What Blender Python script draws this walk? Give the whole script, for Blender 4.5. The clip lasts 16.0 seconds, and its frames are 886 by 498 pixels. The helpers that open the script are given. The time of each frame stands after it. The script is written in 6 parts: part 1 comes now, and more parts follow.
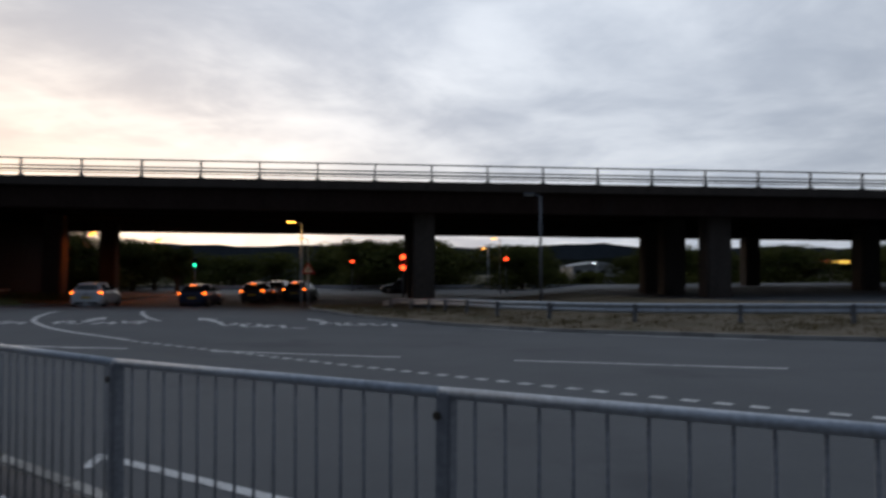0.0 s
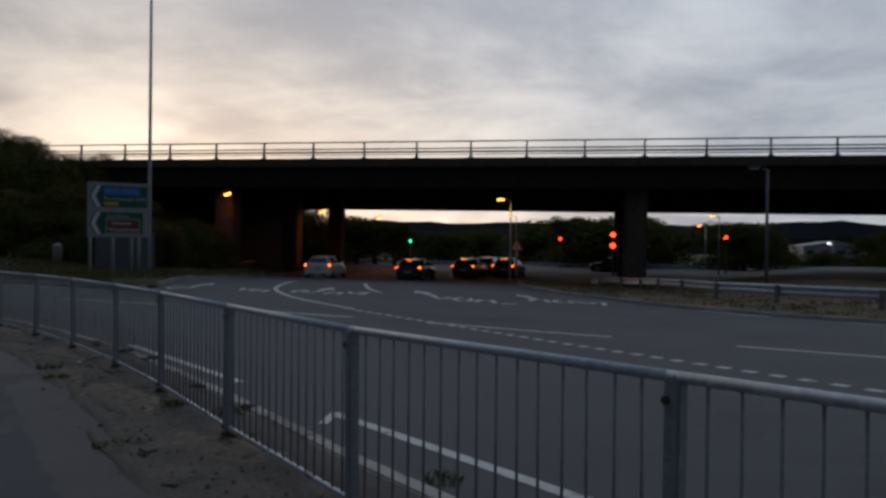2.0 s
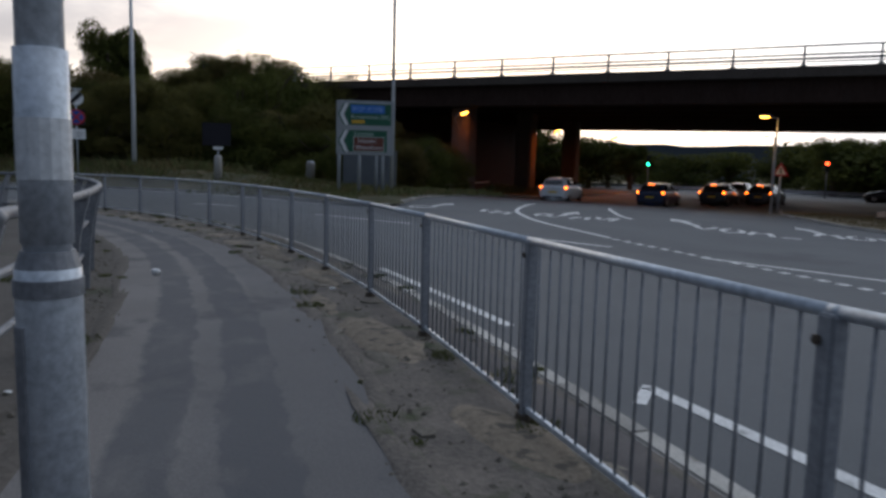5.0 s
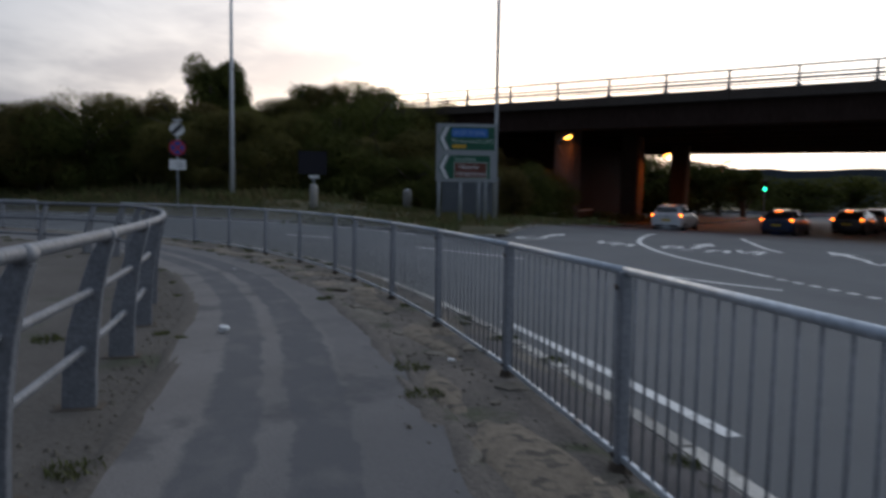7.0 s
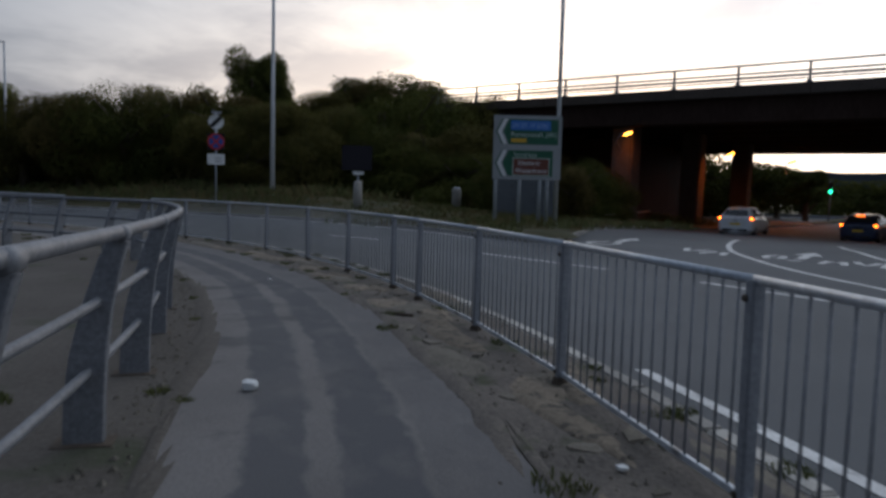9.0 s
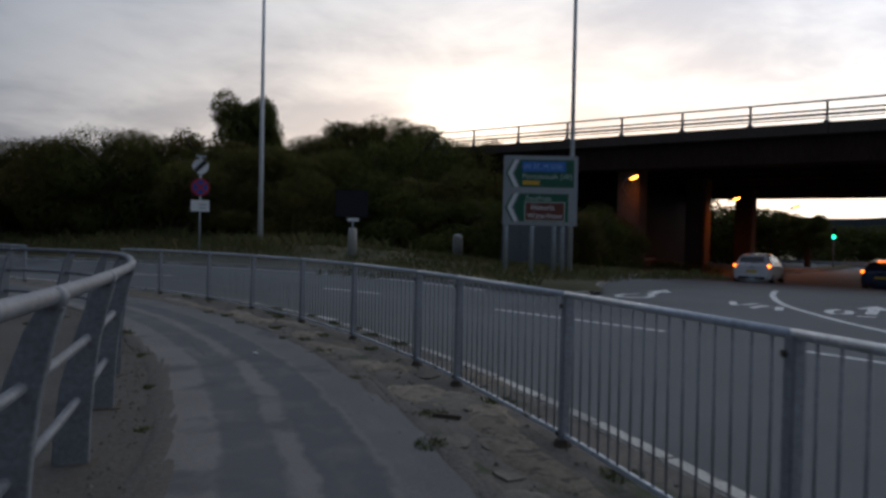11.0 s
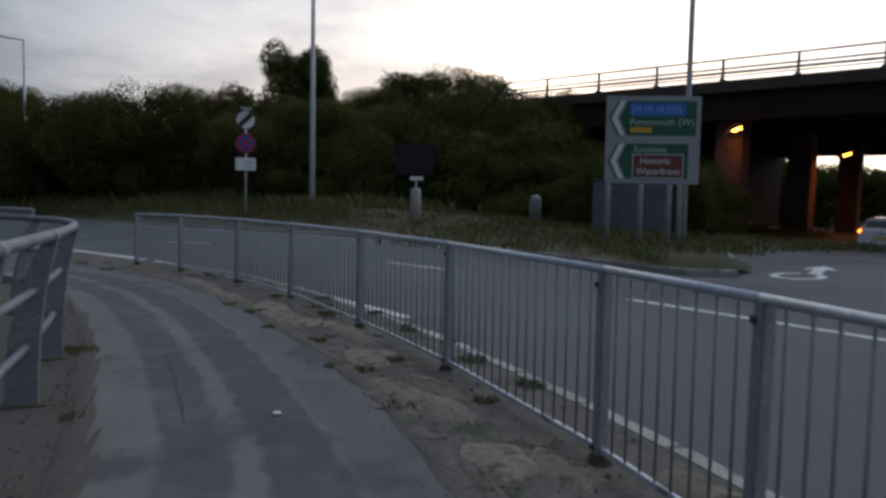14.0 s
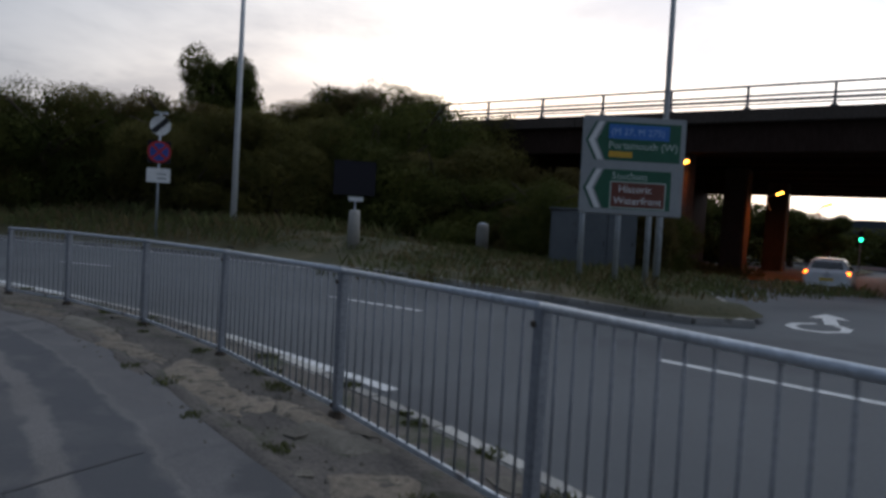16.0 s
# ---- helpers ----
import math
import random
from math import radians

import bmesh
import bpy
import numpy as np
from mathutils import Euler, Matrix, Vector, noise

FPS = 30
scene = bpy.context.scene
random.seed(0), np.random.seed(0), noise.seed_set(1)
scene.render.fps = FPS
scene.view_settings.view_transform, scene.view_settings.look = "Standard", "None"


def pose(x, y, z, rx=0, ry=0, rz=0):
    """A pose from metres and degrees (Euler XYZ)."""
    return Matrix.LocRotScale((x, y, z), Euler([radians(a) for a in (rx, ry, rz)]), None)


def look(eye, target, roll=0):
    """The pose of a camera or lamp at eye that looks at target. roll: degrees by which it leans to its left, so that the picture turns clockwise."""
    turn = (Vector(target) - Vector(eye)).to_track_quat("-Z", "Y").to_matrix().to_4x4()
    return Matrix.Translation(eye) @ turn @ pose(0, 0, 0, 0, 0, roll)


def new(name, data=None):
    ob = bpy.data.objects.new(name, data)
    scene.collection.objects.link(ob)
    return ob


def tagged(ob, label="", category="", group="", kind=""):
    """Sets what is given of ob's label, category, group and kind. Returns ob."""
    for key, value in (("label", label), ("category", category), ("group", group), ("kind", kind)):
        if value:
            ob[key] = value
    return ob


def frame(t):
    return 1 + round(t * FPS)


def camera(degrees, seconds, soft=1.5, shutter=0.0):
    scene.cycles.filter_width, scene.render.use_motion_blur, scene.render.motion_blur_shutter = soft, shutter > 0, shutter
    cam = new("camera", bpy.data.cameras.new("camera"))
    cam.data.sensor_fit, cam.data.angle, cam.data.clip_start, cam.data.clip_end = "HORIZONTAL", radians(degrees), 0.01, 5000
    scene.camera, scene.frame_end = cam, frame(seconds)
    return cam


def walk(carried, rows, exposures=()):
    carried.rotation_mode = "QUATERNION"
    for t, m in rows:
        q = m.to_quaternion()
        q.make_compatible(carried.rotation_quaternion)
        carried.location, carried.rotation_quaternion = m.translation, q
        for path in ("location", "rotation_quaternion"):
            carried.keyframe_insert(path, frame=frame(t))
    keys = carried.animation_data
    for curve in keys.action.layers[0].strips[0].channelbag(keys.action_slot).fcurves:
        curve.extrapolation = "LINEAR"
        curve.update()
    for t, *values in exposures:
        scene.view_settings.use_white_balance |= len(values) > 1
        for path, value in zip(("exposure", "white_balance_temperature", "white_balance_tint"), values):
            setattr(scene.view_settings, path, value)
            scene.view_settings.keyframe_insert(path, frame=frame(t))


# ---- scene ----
cam = camera(63.3, 16.0, soft=3.0, shutter=0.4)
PATH = [
    (0, (0.324, 1.111, 1.535), (-0.118, 3.061, 1.594), -0.1),
    (0.5, (0.312, 1.09, 1.538), (-0.364, 2.972, 1.573), -0.6),
    (1, (0.283, 1.122, 1.536), (-0.508, 2.959, 1.547), -0.2),
    (1.5, (0.278, 1.087, 1.542), (-0.613, 2.878, 1.548), 0.1),
    (2, (0.262, 1.099, 1.534), (-0.713, 2.845, 1.527), 0.6),
    (2.5, (0.257, 1.135, 1.499), (-0.794, 2.835, 1.445), 1.8),
    (3, (0.1, 1.253, 1.47), (-1.011, 2.905, 1.277), 3.2),
    (3.5, (-0.194, 1.326, 1.46), (-1.279, 2.992, 1.237), 4.4),
    (4, (-0.555, 1.62, 1.437), (-1.816, 3.151, 1.183), 4.0),
    (4.3, (-0.787, 1.726, 1.444), (-2.165, 3.155, 1.201), 3.4),
    (4.5, (-0.959, 1.762, 1.416), (-2.394, 3.147, 1.265), 1.5),
    (4.7, (-1.116, 1.91, 1.45), (-2.551, 3.286, 1.236), 1.1),
    (6.8, (-3.295, 3.167, 1.415), (-4.872, 4.38, 1.218), 1.8),
    (7, (-3.46, 3.298, 1.407), (-5.078, 4.462, 1.247), 0.9),
    (7.4, (-3.85, 3.485, 1.392), (-5.601, 4.441, 1.242), 0.0),
    (7.5, (-3.967, 3.557, 1.387), (-5.733, 4.485, 1.241), 0.5),
    (8, (-4.572, 3.788, 1.347), (-6.284, 4.804, 1.152), 1.9),
    (8.5, (-5.174, 4.006, 1.346), (-6.904, 4.983, 1.117), 1.3),
    (9, (-5.77, 4.169, 1.351), (-7.447, 5.247, 1.187), 1.5),
    (9.5, (-6.382, 4.36, 1.362), (-8.08, 5.413, 1.263), 0.6),
    (9.7, (-6.54, 4.401, 1.321), (-8.225, 5.478, 1.292), 1.8),
    (11.8, (-9.076, 5.444, 1.348), (-10.731, 6.565, 1.274), 0.8),
    (12, (-9.322, 5.56, 1.339), (-10.956, 6.7, 1.166), 0.4),
    (12.5, (-9.948, 5.849, 1.321), (-11.659, 6.86, 1.088), 1.1),
    (12.8, (-10.31, 5.973, 1.275), (-12.049, 6.944, 1.094), 1.1),
    (13, (-10.546, 6.063, 1.298), (-12.291, 7.018, 1.093), -0.2),
    (13.5, (-11.184, 6.277, 1.305), (-12.939, 7.222, 1.142), 1.4),
    (13.6, (-11.296, 6.32, 1.3), (-13.058, 7.258, 1.166), 1.2),
    (14, (-11.809, 6.513, 1.309), (-13.549, 7.489, 1.168), 1.1),
    (14.5, (-12.473, 6.72, 1.3), (-14.209, 7.708, 1.201), 1.9),
    (15, (-13.119, 6.872, 1.288), (-14.782, 7.976, 1.165), 2.4),
    (15.3, (-13.586, 7.0, 1.284), (-15.218, 8.151, 1.175), 2.6),
    (15.5, (-13.791, 7.046, 1.267), (-15.426, 8.194, 1.17), 3.1),
    (16, (-14.399, 7.104, 1.282), (-16.02, 8.274, 1.219), 3.2),
]
walk(cam, [(t, look(eye, target, roll)) for t, eye, target, roll in PATH], exposures=[(0, -0.45), (0.5, -0.72), (1, -0.85), (2.5, -0.95), (3.2, -0.55), (3.6, -0.3), (4, 0.0), (4.6, 0.3), (6.8, 0.25), (7.1, 0.2), (7.5, -0.2), (8.5, 0.05), (9.5, -0.08), (11.8, -0.22), (12.1, -0.15), (12.5, 0.3), (13, 0.65), (13.5, 0.5), (14, 0.2), (14.5, 0.15), (15, 0.05), (15.5, 0.25), (16, 0.12)])

# ---- world, sun, lamps ----
SUN_YAW = 47.0          # bearing of the sunset, degrees from +y towards -x
world = bpy.data.worlds.new("dusk_sky")
scene.world = world
world.use_nodes = True
wt = world.node_tree
for nd in list(wt.nodes):
    wt.nodes.remove(nd)


def wn(kind, **sets):
    nd = wt.nodes.new(kind)
    for k, v in sets.items():
        nd.inputs[k].default_value = v
    return nd


w_out = wt.nodes.new("ShaderNodeOutputWorld")
w_bg = wn("ShaderNodeBackground", Strength=1.0)
w_sky = wt.nodes.new("ShaderNodeTexSky")
w_sky.sky_type = "NISHITA"
w_sky.sun_disc = False
w_sky.sun_elevation = radians(3.0)
w_sky.sun_rotation = radians(-SUN_YAW)
w_sky.air_density, w_sky.dust_density, w_sky.ozone_density = 1.0, 1.6, 1.0
w_skyscale = wt.nodes.new("ShaderNodeVectorMath")
w_skyscale.operation = "SCALE"
w_skyscale.inputs["Scale"].default_value = 0.10
wt.links.new(w_sky.outputs[0], w_skyscale.inputs[0])
w_co = wt.nodes.new("ShaderNodeTexCoord")
w_sep = wt.nodes.new("ShaderNodeSeparateXYZ")
wt.links.new(w_co.outputs["Generated"], w_sep.inputs[0])


def wmath(op, a, b=None, c=None, clamp=False):
    nd = wt.nodes.new("ShaderNodeMath")
    nd.operation, nd.use_clamp = op, clamp
    for i, v in enumerate((a, b, c)):
        if v is None:
            continue
        if isinstance(v, (int, float)):
            nd.inputs[i].default_value = v
        else:
            wt.links.new(v, nd.inputs[i])
    return nd.outputs[0]


# cloud layer seen in perspective: the direction divided by its height
w_h = wmath("MAXIMUM", w_sep.outputs[2], 0.0)
w_den = wmath("ADD", w_h, 0.16)
w_px = wmath("DIVIDE", w_sep.outputs[0], w_den)
w_py = wmath("DIVIDE", w_sep.outputs[1], w_den)
w_vec = wt.nodes.new("ShaderNodeCombineXYZ")
wt.links.new(w_px, w_vec.inputs[0])
wt.links.new(w_py, w_vec.inputs[1])
w_noise = wn("ShaderNodeTexNoise", Scale=0.9, Detail=7.0, Roughness=0.55, Distortion=0.35)
wt.links.new(w_vec.outputs[0], w_noise.inputs["Vector"])
w_noise2 = wn("ShaderNodeTexNoise", Scale=2.6, Detail=6.0, Roughness=0.6, Distortion=0.6)
wt.links.new(w_vec.outputs[0], w_noise2.inputs["Vector"])
# nearness of the view direction to the sunset
sx, sy = -math.sin(radians(SUN_YAW)), math.cos(radians(SUN_YAW))
w_dot = wmath("ADD", wmath("MULTIPLY", w_sep.outputs[0], sx), wmath("MULTIPLY", w_sep.outputs[1], sy))
w_near = wmath("POWER", wmath("MULTIPLY_ADD", w_dot, 0.5, 0.5, clamp=True), 19.0)
w_low = wmath("POWER", wmath("SUBTRACT", 1.0, w_h, clamp=True), 5.0)
w_glow = wmath("MULTIPLY", w_near, w_low, clamp=True)


def wmix(fac, a, b):
    nd = wt.nodes.new("ShaderNodeMix")
    nd.data_type = "RGBA"
    for sock, v in ((nd.inputs[0], fac), (nd.inputs[6], a), (nd.inputs[7], b)):
        if isinstance(v, (tuple, float)):
            sock.default_value = v
        else:
            wt.links.new(v, sock)
    return nd.outputs[2]


# the cloud is thinner, and so brighter, over the road ahead than over the far end of the path
tx, ty = -math.sin(radians(10)), math.cos(radians(10))
w_thin = wmath("ADD", wmath("MULTIPLY", w_sep.outputs[0], tx), wmath("MULTIPLY", w_sep.outputs[1], ty))
w_side = wmath("POWER", wmath("MULTIPLY_ADD", w_thin, 0.5, 0.5, clamp=True), 2.6)
w_cloud = wmix(w_glow, wmix(w_side, (0.058, 0.080, 0.12, 1), (0.66, 0.74, 0.88, 1)), (2.7, 2.1, 1.6, 1))
w_gap = wmix(w_glow, wmix(w_side, (0.11, 0.14, 0.20, 1), (1.08, 1.16, 1.28, 1)), (4.8, 3.8, 2.75, 1))
w_ramp = wt.nodes.new("ShaderNodeMapRange")
w_ramp.interpolation_type = "SMOOTHSTEP"
for k, v in (("From Min", 0.38), ("From Max", 0.66)):
    w_ramp.inputs[k].default_value = v
wt.links.new(wmath("MULTIPLY_ADD", w_noise2.outputs[0], 0.25, wmath("MULTIPLY", w_noise.outputs[0], 0.78)), w_ramp.inputs["Value"])
w_mixed = wmix(w_ramp.outputs[0], w_cloud, w_gap)
w_sum = wmix(0.06, w_mixed, w_skyscale.outputs[0])
# an overcast sky grows brighter towards the zenith
wt.links.new(wmath("MULTIPLY_ADD", w_h, 0.9, 0.85), w_bg.inputs["Strength"])
wt.links.new(w_sum, w_bg.inputs[0])
wt.links.new(w_bg.outputs[0], w_out.inputs[0])

sun = new("sun", bpy.data.lights.new("sun", "SUN"))
sun.data.energy, sun.data.angle, sun.data.color = 0.35, radians(14), (1.0, 0.8, 0.62)
sun.matrix_world = look((0, 0, 0), (-sx * math.cos(radians(5)), -sy * math.cos(radians(5)), -math.sin(radians(5))))


def lamp_light(place, watts, colour, size=0.15, tilt=0.0):
    """The light of one street lantern: a small disc that shines down."""
    d = bpy.data.lights.new("lantern_light", "AREA")
    d.shape, d.size, d.energy, d.color = "DISK", size, watts, colour
    ob = new("lantern_light", d)
    ob.matrix_world = pose(*place, tilt, 0, 0)
    return ob


# ---- materials ----
def material(name):
    m = bpy.data.materials.new(name)
    m.use_nodes = True
    return m, m.node_tree, m.node_tree.nodes["Principled BSDF"]


def surface(name, a, b, scale=4.0, rough=0.85, metal=0.0, bump=0.2, fine=60.0, detail=8.0, spots=None, spot_scale=1.2, spot_at=0.6,
            vary=0.0, spec=0.5, stretch=(1, 1, 1), bump_dist=0.01):
    """A surface of two colours mixed at two scales, with fine relief; spots: a third colour of stains or wear."""
    m, t, p = material(name)
    co = t.nodes.new("ShaderNodeTexCoord")
    mp = t.nodes.new("ShaderNodeMapping")
    mp.inputs["Scale"].default_value = stretch
    t.links.new(co.outputs["Object"], mp.inputs[0])

    def tex(s, d):
        n = t.nodes.new("ShaderNodeTexNoise")
        n.inputs["Scale"].default_value, n.inputs["Detail"].default_value = s, d
        n.inputs["Roughness"].default_value = 0.6
        t.links.new(mp.outputs[0], n.inputs["Vector"])
        return n.outputs[0]

    def mix(f, x, y, mode="MIX"):
        n = t.nodes.new("ShaderNodeMix")
        n.data_type, n.blend_type = "RGBA", mode
        for s, v in ((n.inputs[0], f), (n.inputs[6], x), (n.inputs[7], y)):
            if isinstance(v, tuple):
                s.default_value = (*v, 1) if len(v) == 3 else v
            elif isinstance(v, (int, float)):
                s.default_value = v
            else:
                t.links.new(v, s)
        return n.outputs[2]

    def ramp(v, lo, hi):
        n = t.nodes.new("ShaderNodeMapRange")
        n.inputs["From Min"].default_value, n.inputs["From Max"].default_value = lo, hi
        t.links.new(v, n.inputs["Value"])
        return n.outputs[0]

    big, small = tex(scale, detail), tex(fine, 3.0)
    col = mix(ramp(big, 0.35, 0.65), a, b)
    col = mix(0.35, col, mix(ramp(small, 0.3, 0.7), tuple(v * 0.55 for v in a), tuple(min(1, v * 1.35) for v in b)))
    if spots:
        col = mix(ramp(tex(spot_scale, 5.0), spot_at, spot_at + 0.1), col, spots)
    if vary:
        info = t.nodes.new("ShaderNodeObjectInfo")
        hsv = t.nodes.new("ShaderNodeHueSaturation")
        mr = t.nodes.new("ShaderNodeMapRange")
        mr.inputs["To Min"].default_value, mr.inputs["To Max"].default_value = 1 - vary, 1 + vary
        t.links.new(info.outputs["Random"], mr.inputs["Value"])
        t.links.new(mr.outputs[0], hsv.inputs["Value"])
        t.links.new(col, hsv.inputs["Color"])
        col = hsv.outputs[0]
    t.links.new(col, p.inputs["Base Color"])
    p.inputs["Roughness"].default_value, p.inputs["Metallic"].default_value = rough, metal
    p.inputs["Specular IOR Level"].default_value = spec
    if bump:
        bn = t.nodes.new("ShaderNodeBump")
        bn.inputs["Strength"].default_value, bn.inputs["Distance"].default_value = bump, bump_dist
        t.links.new(mix(0.5, big, small), bn.inputs["Height"])
        t.links.new(bn.outputs[0], p.inputs["Normal"])
    return m


def glowing(name, colour, strength):
    m, t, p = material(name)
    p.inputs["Base Color"].default_value = (*colour, 1)
    p.inputs["Emission Color"].default_value = (*colour, 1)
    p.inputs["Emission Strength"].default_value = strength
    return m


def plain(name, colour, rough=0.5, metal=0.0, coat=0.0):
    m = surface(name, tuple(c * 0.9 for c in colour), tuple(min(1, c * 1.08) for c in colour), scale=3, rough=rough, metal=metal, bump=0.03, fine=90)
    m.node_tree.nodes["Principled BSDF"].inputs["Coat Weight"].default_value = coat
    return m


M_ROAD = surface("road_asphalt", (0.064, 0.071, 0.078), (0.094, 0.102, 0.111), scale=0.35, rough=0.8, bump=0.35, fine=70, spots=(0.051, 0.056, 0.064), spot_scale=0.22, spot_at=0.55, bump_dist=0.006)
M_VERGE = surface("verge_earth", (0.060, 0.054, 0.049), (0.165, 0.142, 0.122), scale=1.5, rough=0.95, bump=0.9, fine=30, spots=(0.055, 0.062, 0.032), spot_scale=1.9, spot_at=0.55, bump_dist=0.03)
M_DIRT = surface("bare_ground", (0.07, 0.06, 0.05), (0.11, 0.097, 0.085), scale=0.8, rough=0.95, bump=0.8, fine=25, spots=(0.055, 0.06, 0.035), spot_scale=0.9, spot_at=0.58, bump_dist=0.02)
M_GRASSLAND = surface("rough_grass", (0.032, 0.038, 0.013), (0.085, 0.070, 0.030), scale=0.5, rough=0.95, bump=0.9, fine=14, spots=(0.13, 0.105, 0.055), spot_scale=0.35, spot_at=0.55, bump_dist=0.06)
M_DRYGRASS = surface("dry_grass", (0.12, 0.092, 0.055), (0.175, 0.135, 0.085), scale=0.5, rough=0.95, bump=0.9, fine=14, spots=(0.08, 0.075, 0.035), spot_scale=0.35, spot_at=0.55, bump_dist=0.06)
M_MARGIN = surface("crumbling_asphalt", (0.062, 0.057, 0.058), (0.105, 0.096, 0.095), scale=2.5, rough=0.92, bump=0.7, fine=45, spots=(0.05, 0.055, 0.032), spot_scale=2.2, spot_at=0.6)
M_KERB = surface("kerb_concrete", (0.30, 0.29, 0.27), (0.42, 0.40, 0.37), scale=3, rough=0.9, bump=0.5, fine=50, spots=(0.19, 0.18, 0.155), spot_scale=3, vary=0.25)
M_SLAB = surface("broken_concrete", (0.105, 0.092, 0.074), (0.19, 0.17, 0.138), scale=3, rough=0.92, bump=0.8, fine=35, spots=(0.075, 0.065, 0.05), spot_scale=2.5, vary=0.25, bump_dist=0.02)
M_KERB_NEAR = surface("stained_kerb_concrete", (0.30, 0.288, 0.262), (0.45, 0.43, 0.40), scale=3, rough=0.92, bump=0.6, fine=50, spots=(0.11, 0.10, 0.085), spot_scale=3, vary=0.3)
M_LINE = surface("road_paint", (0.55, 0.55, 0.54), (0.75, 0.75, 0.74), scale=3, rough=0.75, bump=0.2, fine=40, spots=(0.28, 0.28, 0.28), spot_scale=5, spot_at=0.58)
M_GALV = surface("galvanised_steel", (0.40, 0.44, 0.49), (0.56, 0.60, 0.65), scale=5, rough=0.45, metal=0.4, bump=0.1, fine=40, spots=(0.22, 0.22, 0.23), spot_scale=3)
M_GALVDARK = surface("weathered_steel", (0.15, 0.16, 0.18), (0.23, 0.24, 0.26), scale=5, rough=0.6, metal=0.3, bump=0.12, fine=40, spots=(0.15, 0.145, 0.14), spot_scale=3)
M_POST = surface("post_steel", (0.22, 0.235, 0.26), (0.31, 0.325, 0.355), scale=5, rough=0.55, metal=0.3, bump=0.1, fine=40, spots=(0.13, 0.12, 0.115), spot_scale=3)
M_SAND = surface("sandy_patch", (0.14, 0.115, 0.088), (0.27, 0.222, 0.168), scale=6, rough=0.95, bump=0.8, fine=40, spots=(0.085, 0.074, 0.06), spot_scale=7, spot_at=0.52, vary=0.3, bump_dist=0.015)
M_BAR = surface("dull_steel_bar", (0.19, 0.20, 0.22), (0.26, 0.272, 0.295), scale=5, rough=0.6, metal=0.2, bump=0.1, fine=40)
M_JOINT = surface("sealed_joint", (0.035, 0.036, 0.04), (0.06, 0.061, 0.066), scale=6, rough=0.8, bump=0.2, fine=60)
M_FOOT = surface("rusty_foot", (0.05, 0.04, 0.03), (0.10, 0.075, 0.055), scale=9, rough=0.9, bump=0.4, fine=60)
M_POLE = surface("pale_painted_steel", (0.50, 0.52, 0.54), (0.62, 0.64, 0.66), scale=3, rough=0.5, metal=0.2, bump=0.08, fine=40)
# concrete set darker than its true tone, standing in for its shaded faces
M_CONC = surface("shade_darkened_concrete", (0.080, 0.064, 0.054), (0.115, 0.095, 0.081), scale=0.6, rough=0.9, bump=0.3, fine=12, spots=(0.055, 0.047, 0.04), spot_scale=0.5, stretch=(1, 1, 0.4), spec=0.12)
# stained brown taken down near black: the shade under the deck is painted in
M_BEAM = surface("shaded_stained_beam", (0.034, 0.020, 0.016), (0.050, 0.032, 0.026), scale=0.5, rough=0.85, bump=0.25, fine=10, spots=(0.042, 0.032, 0.028), spot_scale=0.4, stretch=(1, 1, 0.3), spec=0.08)
M_LEAF = surface("leaves", (0.030, 0.046, 0.012), (0.12, 0.122, 0.032), scale=2.2, rough=0.8, bump=0.0, fine=9, vary=0.25, spec=0.08)
M_LEAF_OLIVE = surface("olive_leaves", (0.046, 0.050, 0.014), (0.155, 0.132, 0.042), scale=2.2, rough=0.8, bump=0.0, fine=9, vary=0.25, spec=0.08)
M_LEAF_BROWN = surface("brownish_leaves", (0.050, 0.046, 0.015), (0.175, 0.135, 0.048), scale=2.2, rough=0.8, bump=0.0, fine=9, vary=0.25, spec=0.08)
for m_ in (M_LEAF, M_LEAF_OLIVE, M_LEAF_BROWN):
    t_ = m_.node_tree
    p_ = t_.nodes["Principled BSDF"]
    out_ = t_.nodes["Material Output"]
    tr_ = t_.nodes.new("ShaderNodeBsdfTranslucent")
    mix_ = t_.nodes.new("ShaderNodeMixShader")
    mix_.inputs[0].default_value = 0.3
    t_.links.new(p_.inputs["Base Color"].links[0].from_socket, tr_.inputs["Color"])
    t_.links.new(p_.outputs[0], mix_.inputs[1])
    t_.links.new(tr_.outputs[0], mix_.inputs[2])
    t_.links.new(mix_.outputs[0], out_.inputs["Surface"])
M_BARK = surface("bark", (0.06, 0.045, 0.032), (0.11, 0.085, 0.06), scale=6, rough=0.95, bump=0.8, fine=30)
M_STRAW = surface("straw", (0.12, 0.095, 0.045), (0.20, 0.155, 0.075), scale=2, spec=0.1, rough=0.9, bump=0.0, fine=20)
M_WEED = surface("weed", (0.075, 0.095, 0.032), (0.15, 0.155, 0.065), scale=2, rough=0.85, bump=0.0, fine=20, spec=0.1)
M_SIGNGREY = surface("sign_grey", (0.27, 0.29, 0.30), (0.33, 0.35, 0.36), scale=2, rough=0.5, bump=0.03, fine=30)
M_GREEN = plain("sign_green", (0.012, 0.10, 0.055), 0.45)
M_BLUE = plain("sign_blue", (0.035, 0.16, 0.50), 0.45)
M_BROWN = plain("sign_brown", (0.14, 0.04, 0.025), 0.45)
M_WHITE = plain("sign_white", (0.75, 0.76, 0.76), 0.5)
M_PALE = plain("sign_pale", (0.45, 0.55, 0.5), 0.5)
M_YELLOW = plain("sign_yellow", (0.62, 0.36, 0.03), 0.5)
M_BLACK = plain("black_paint", (0.012, 0.012, 0.014), 0.5)
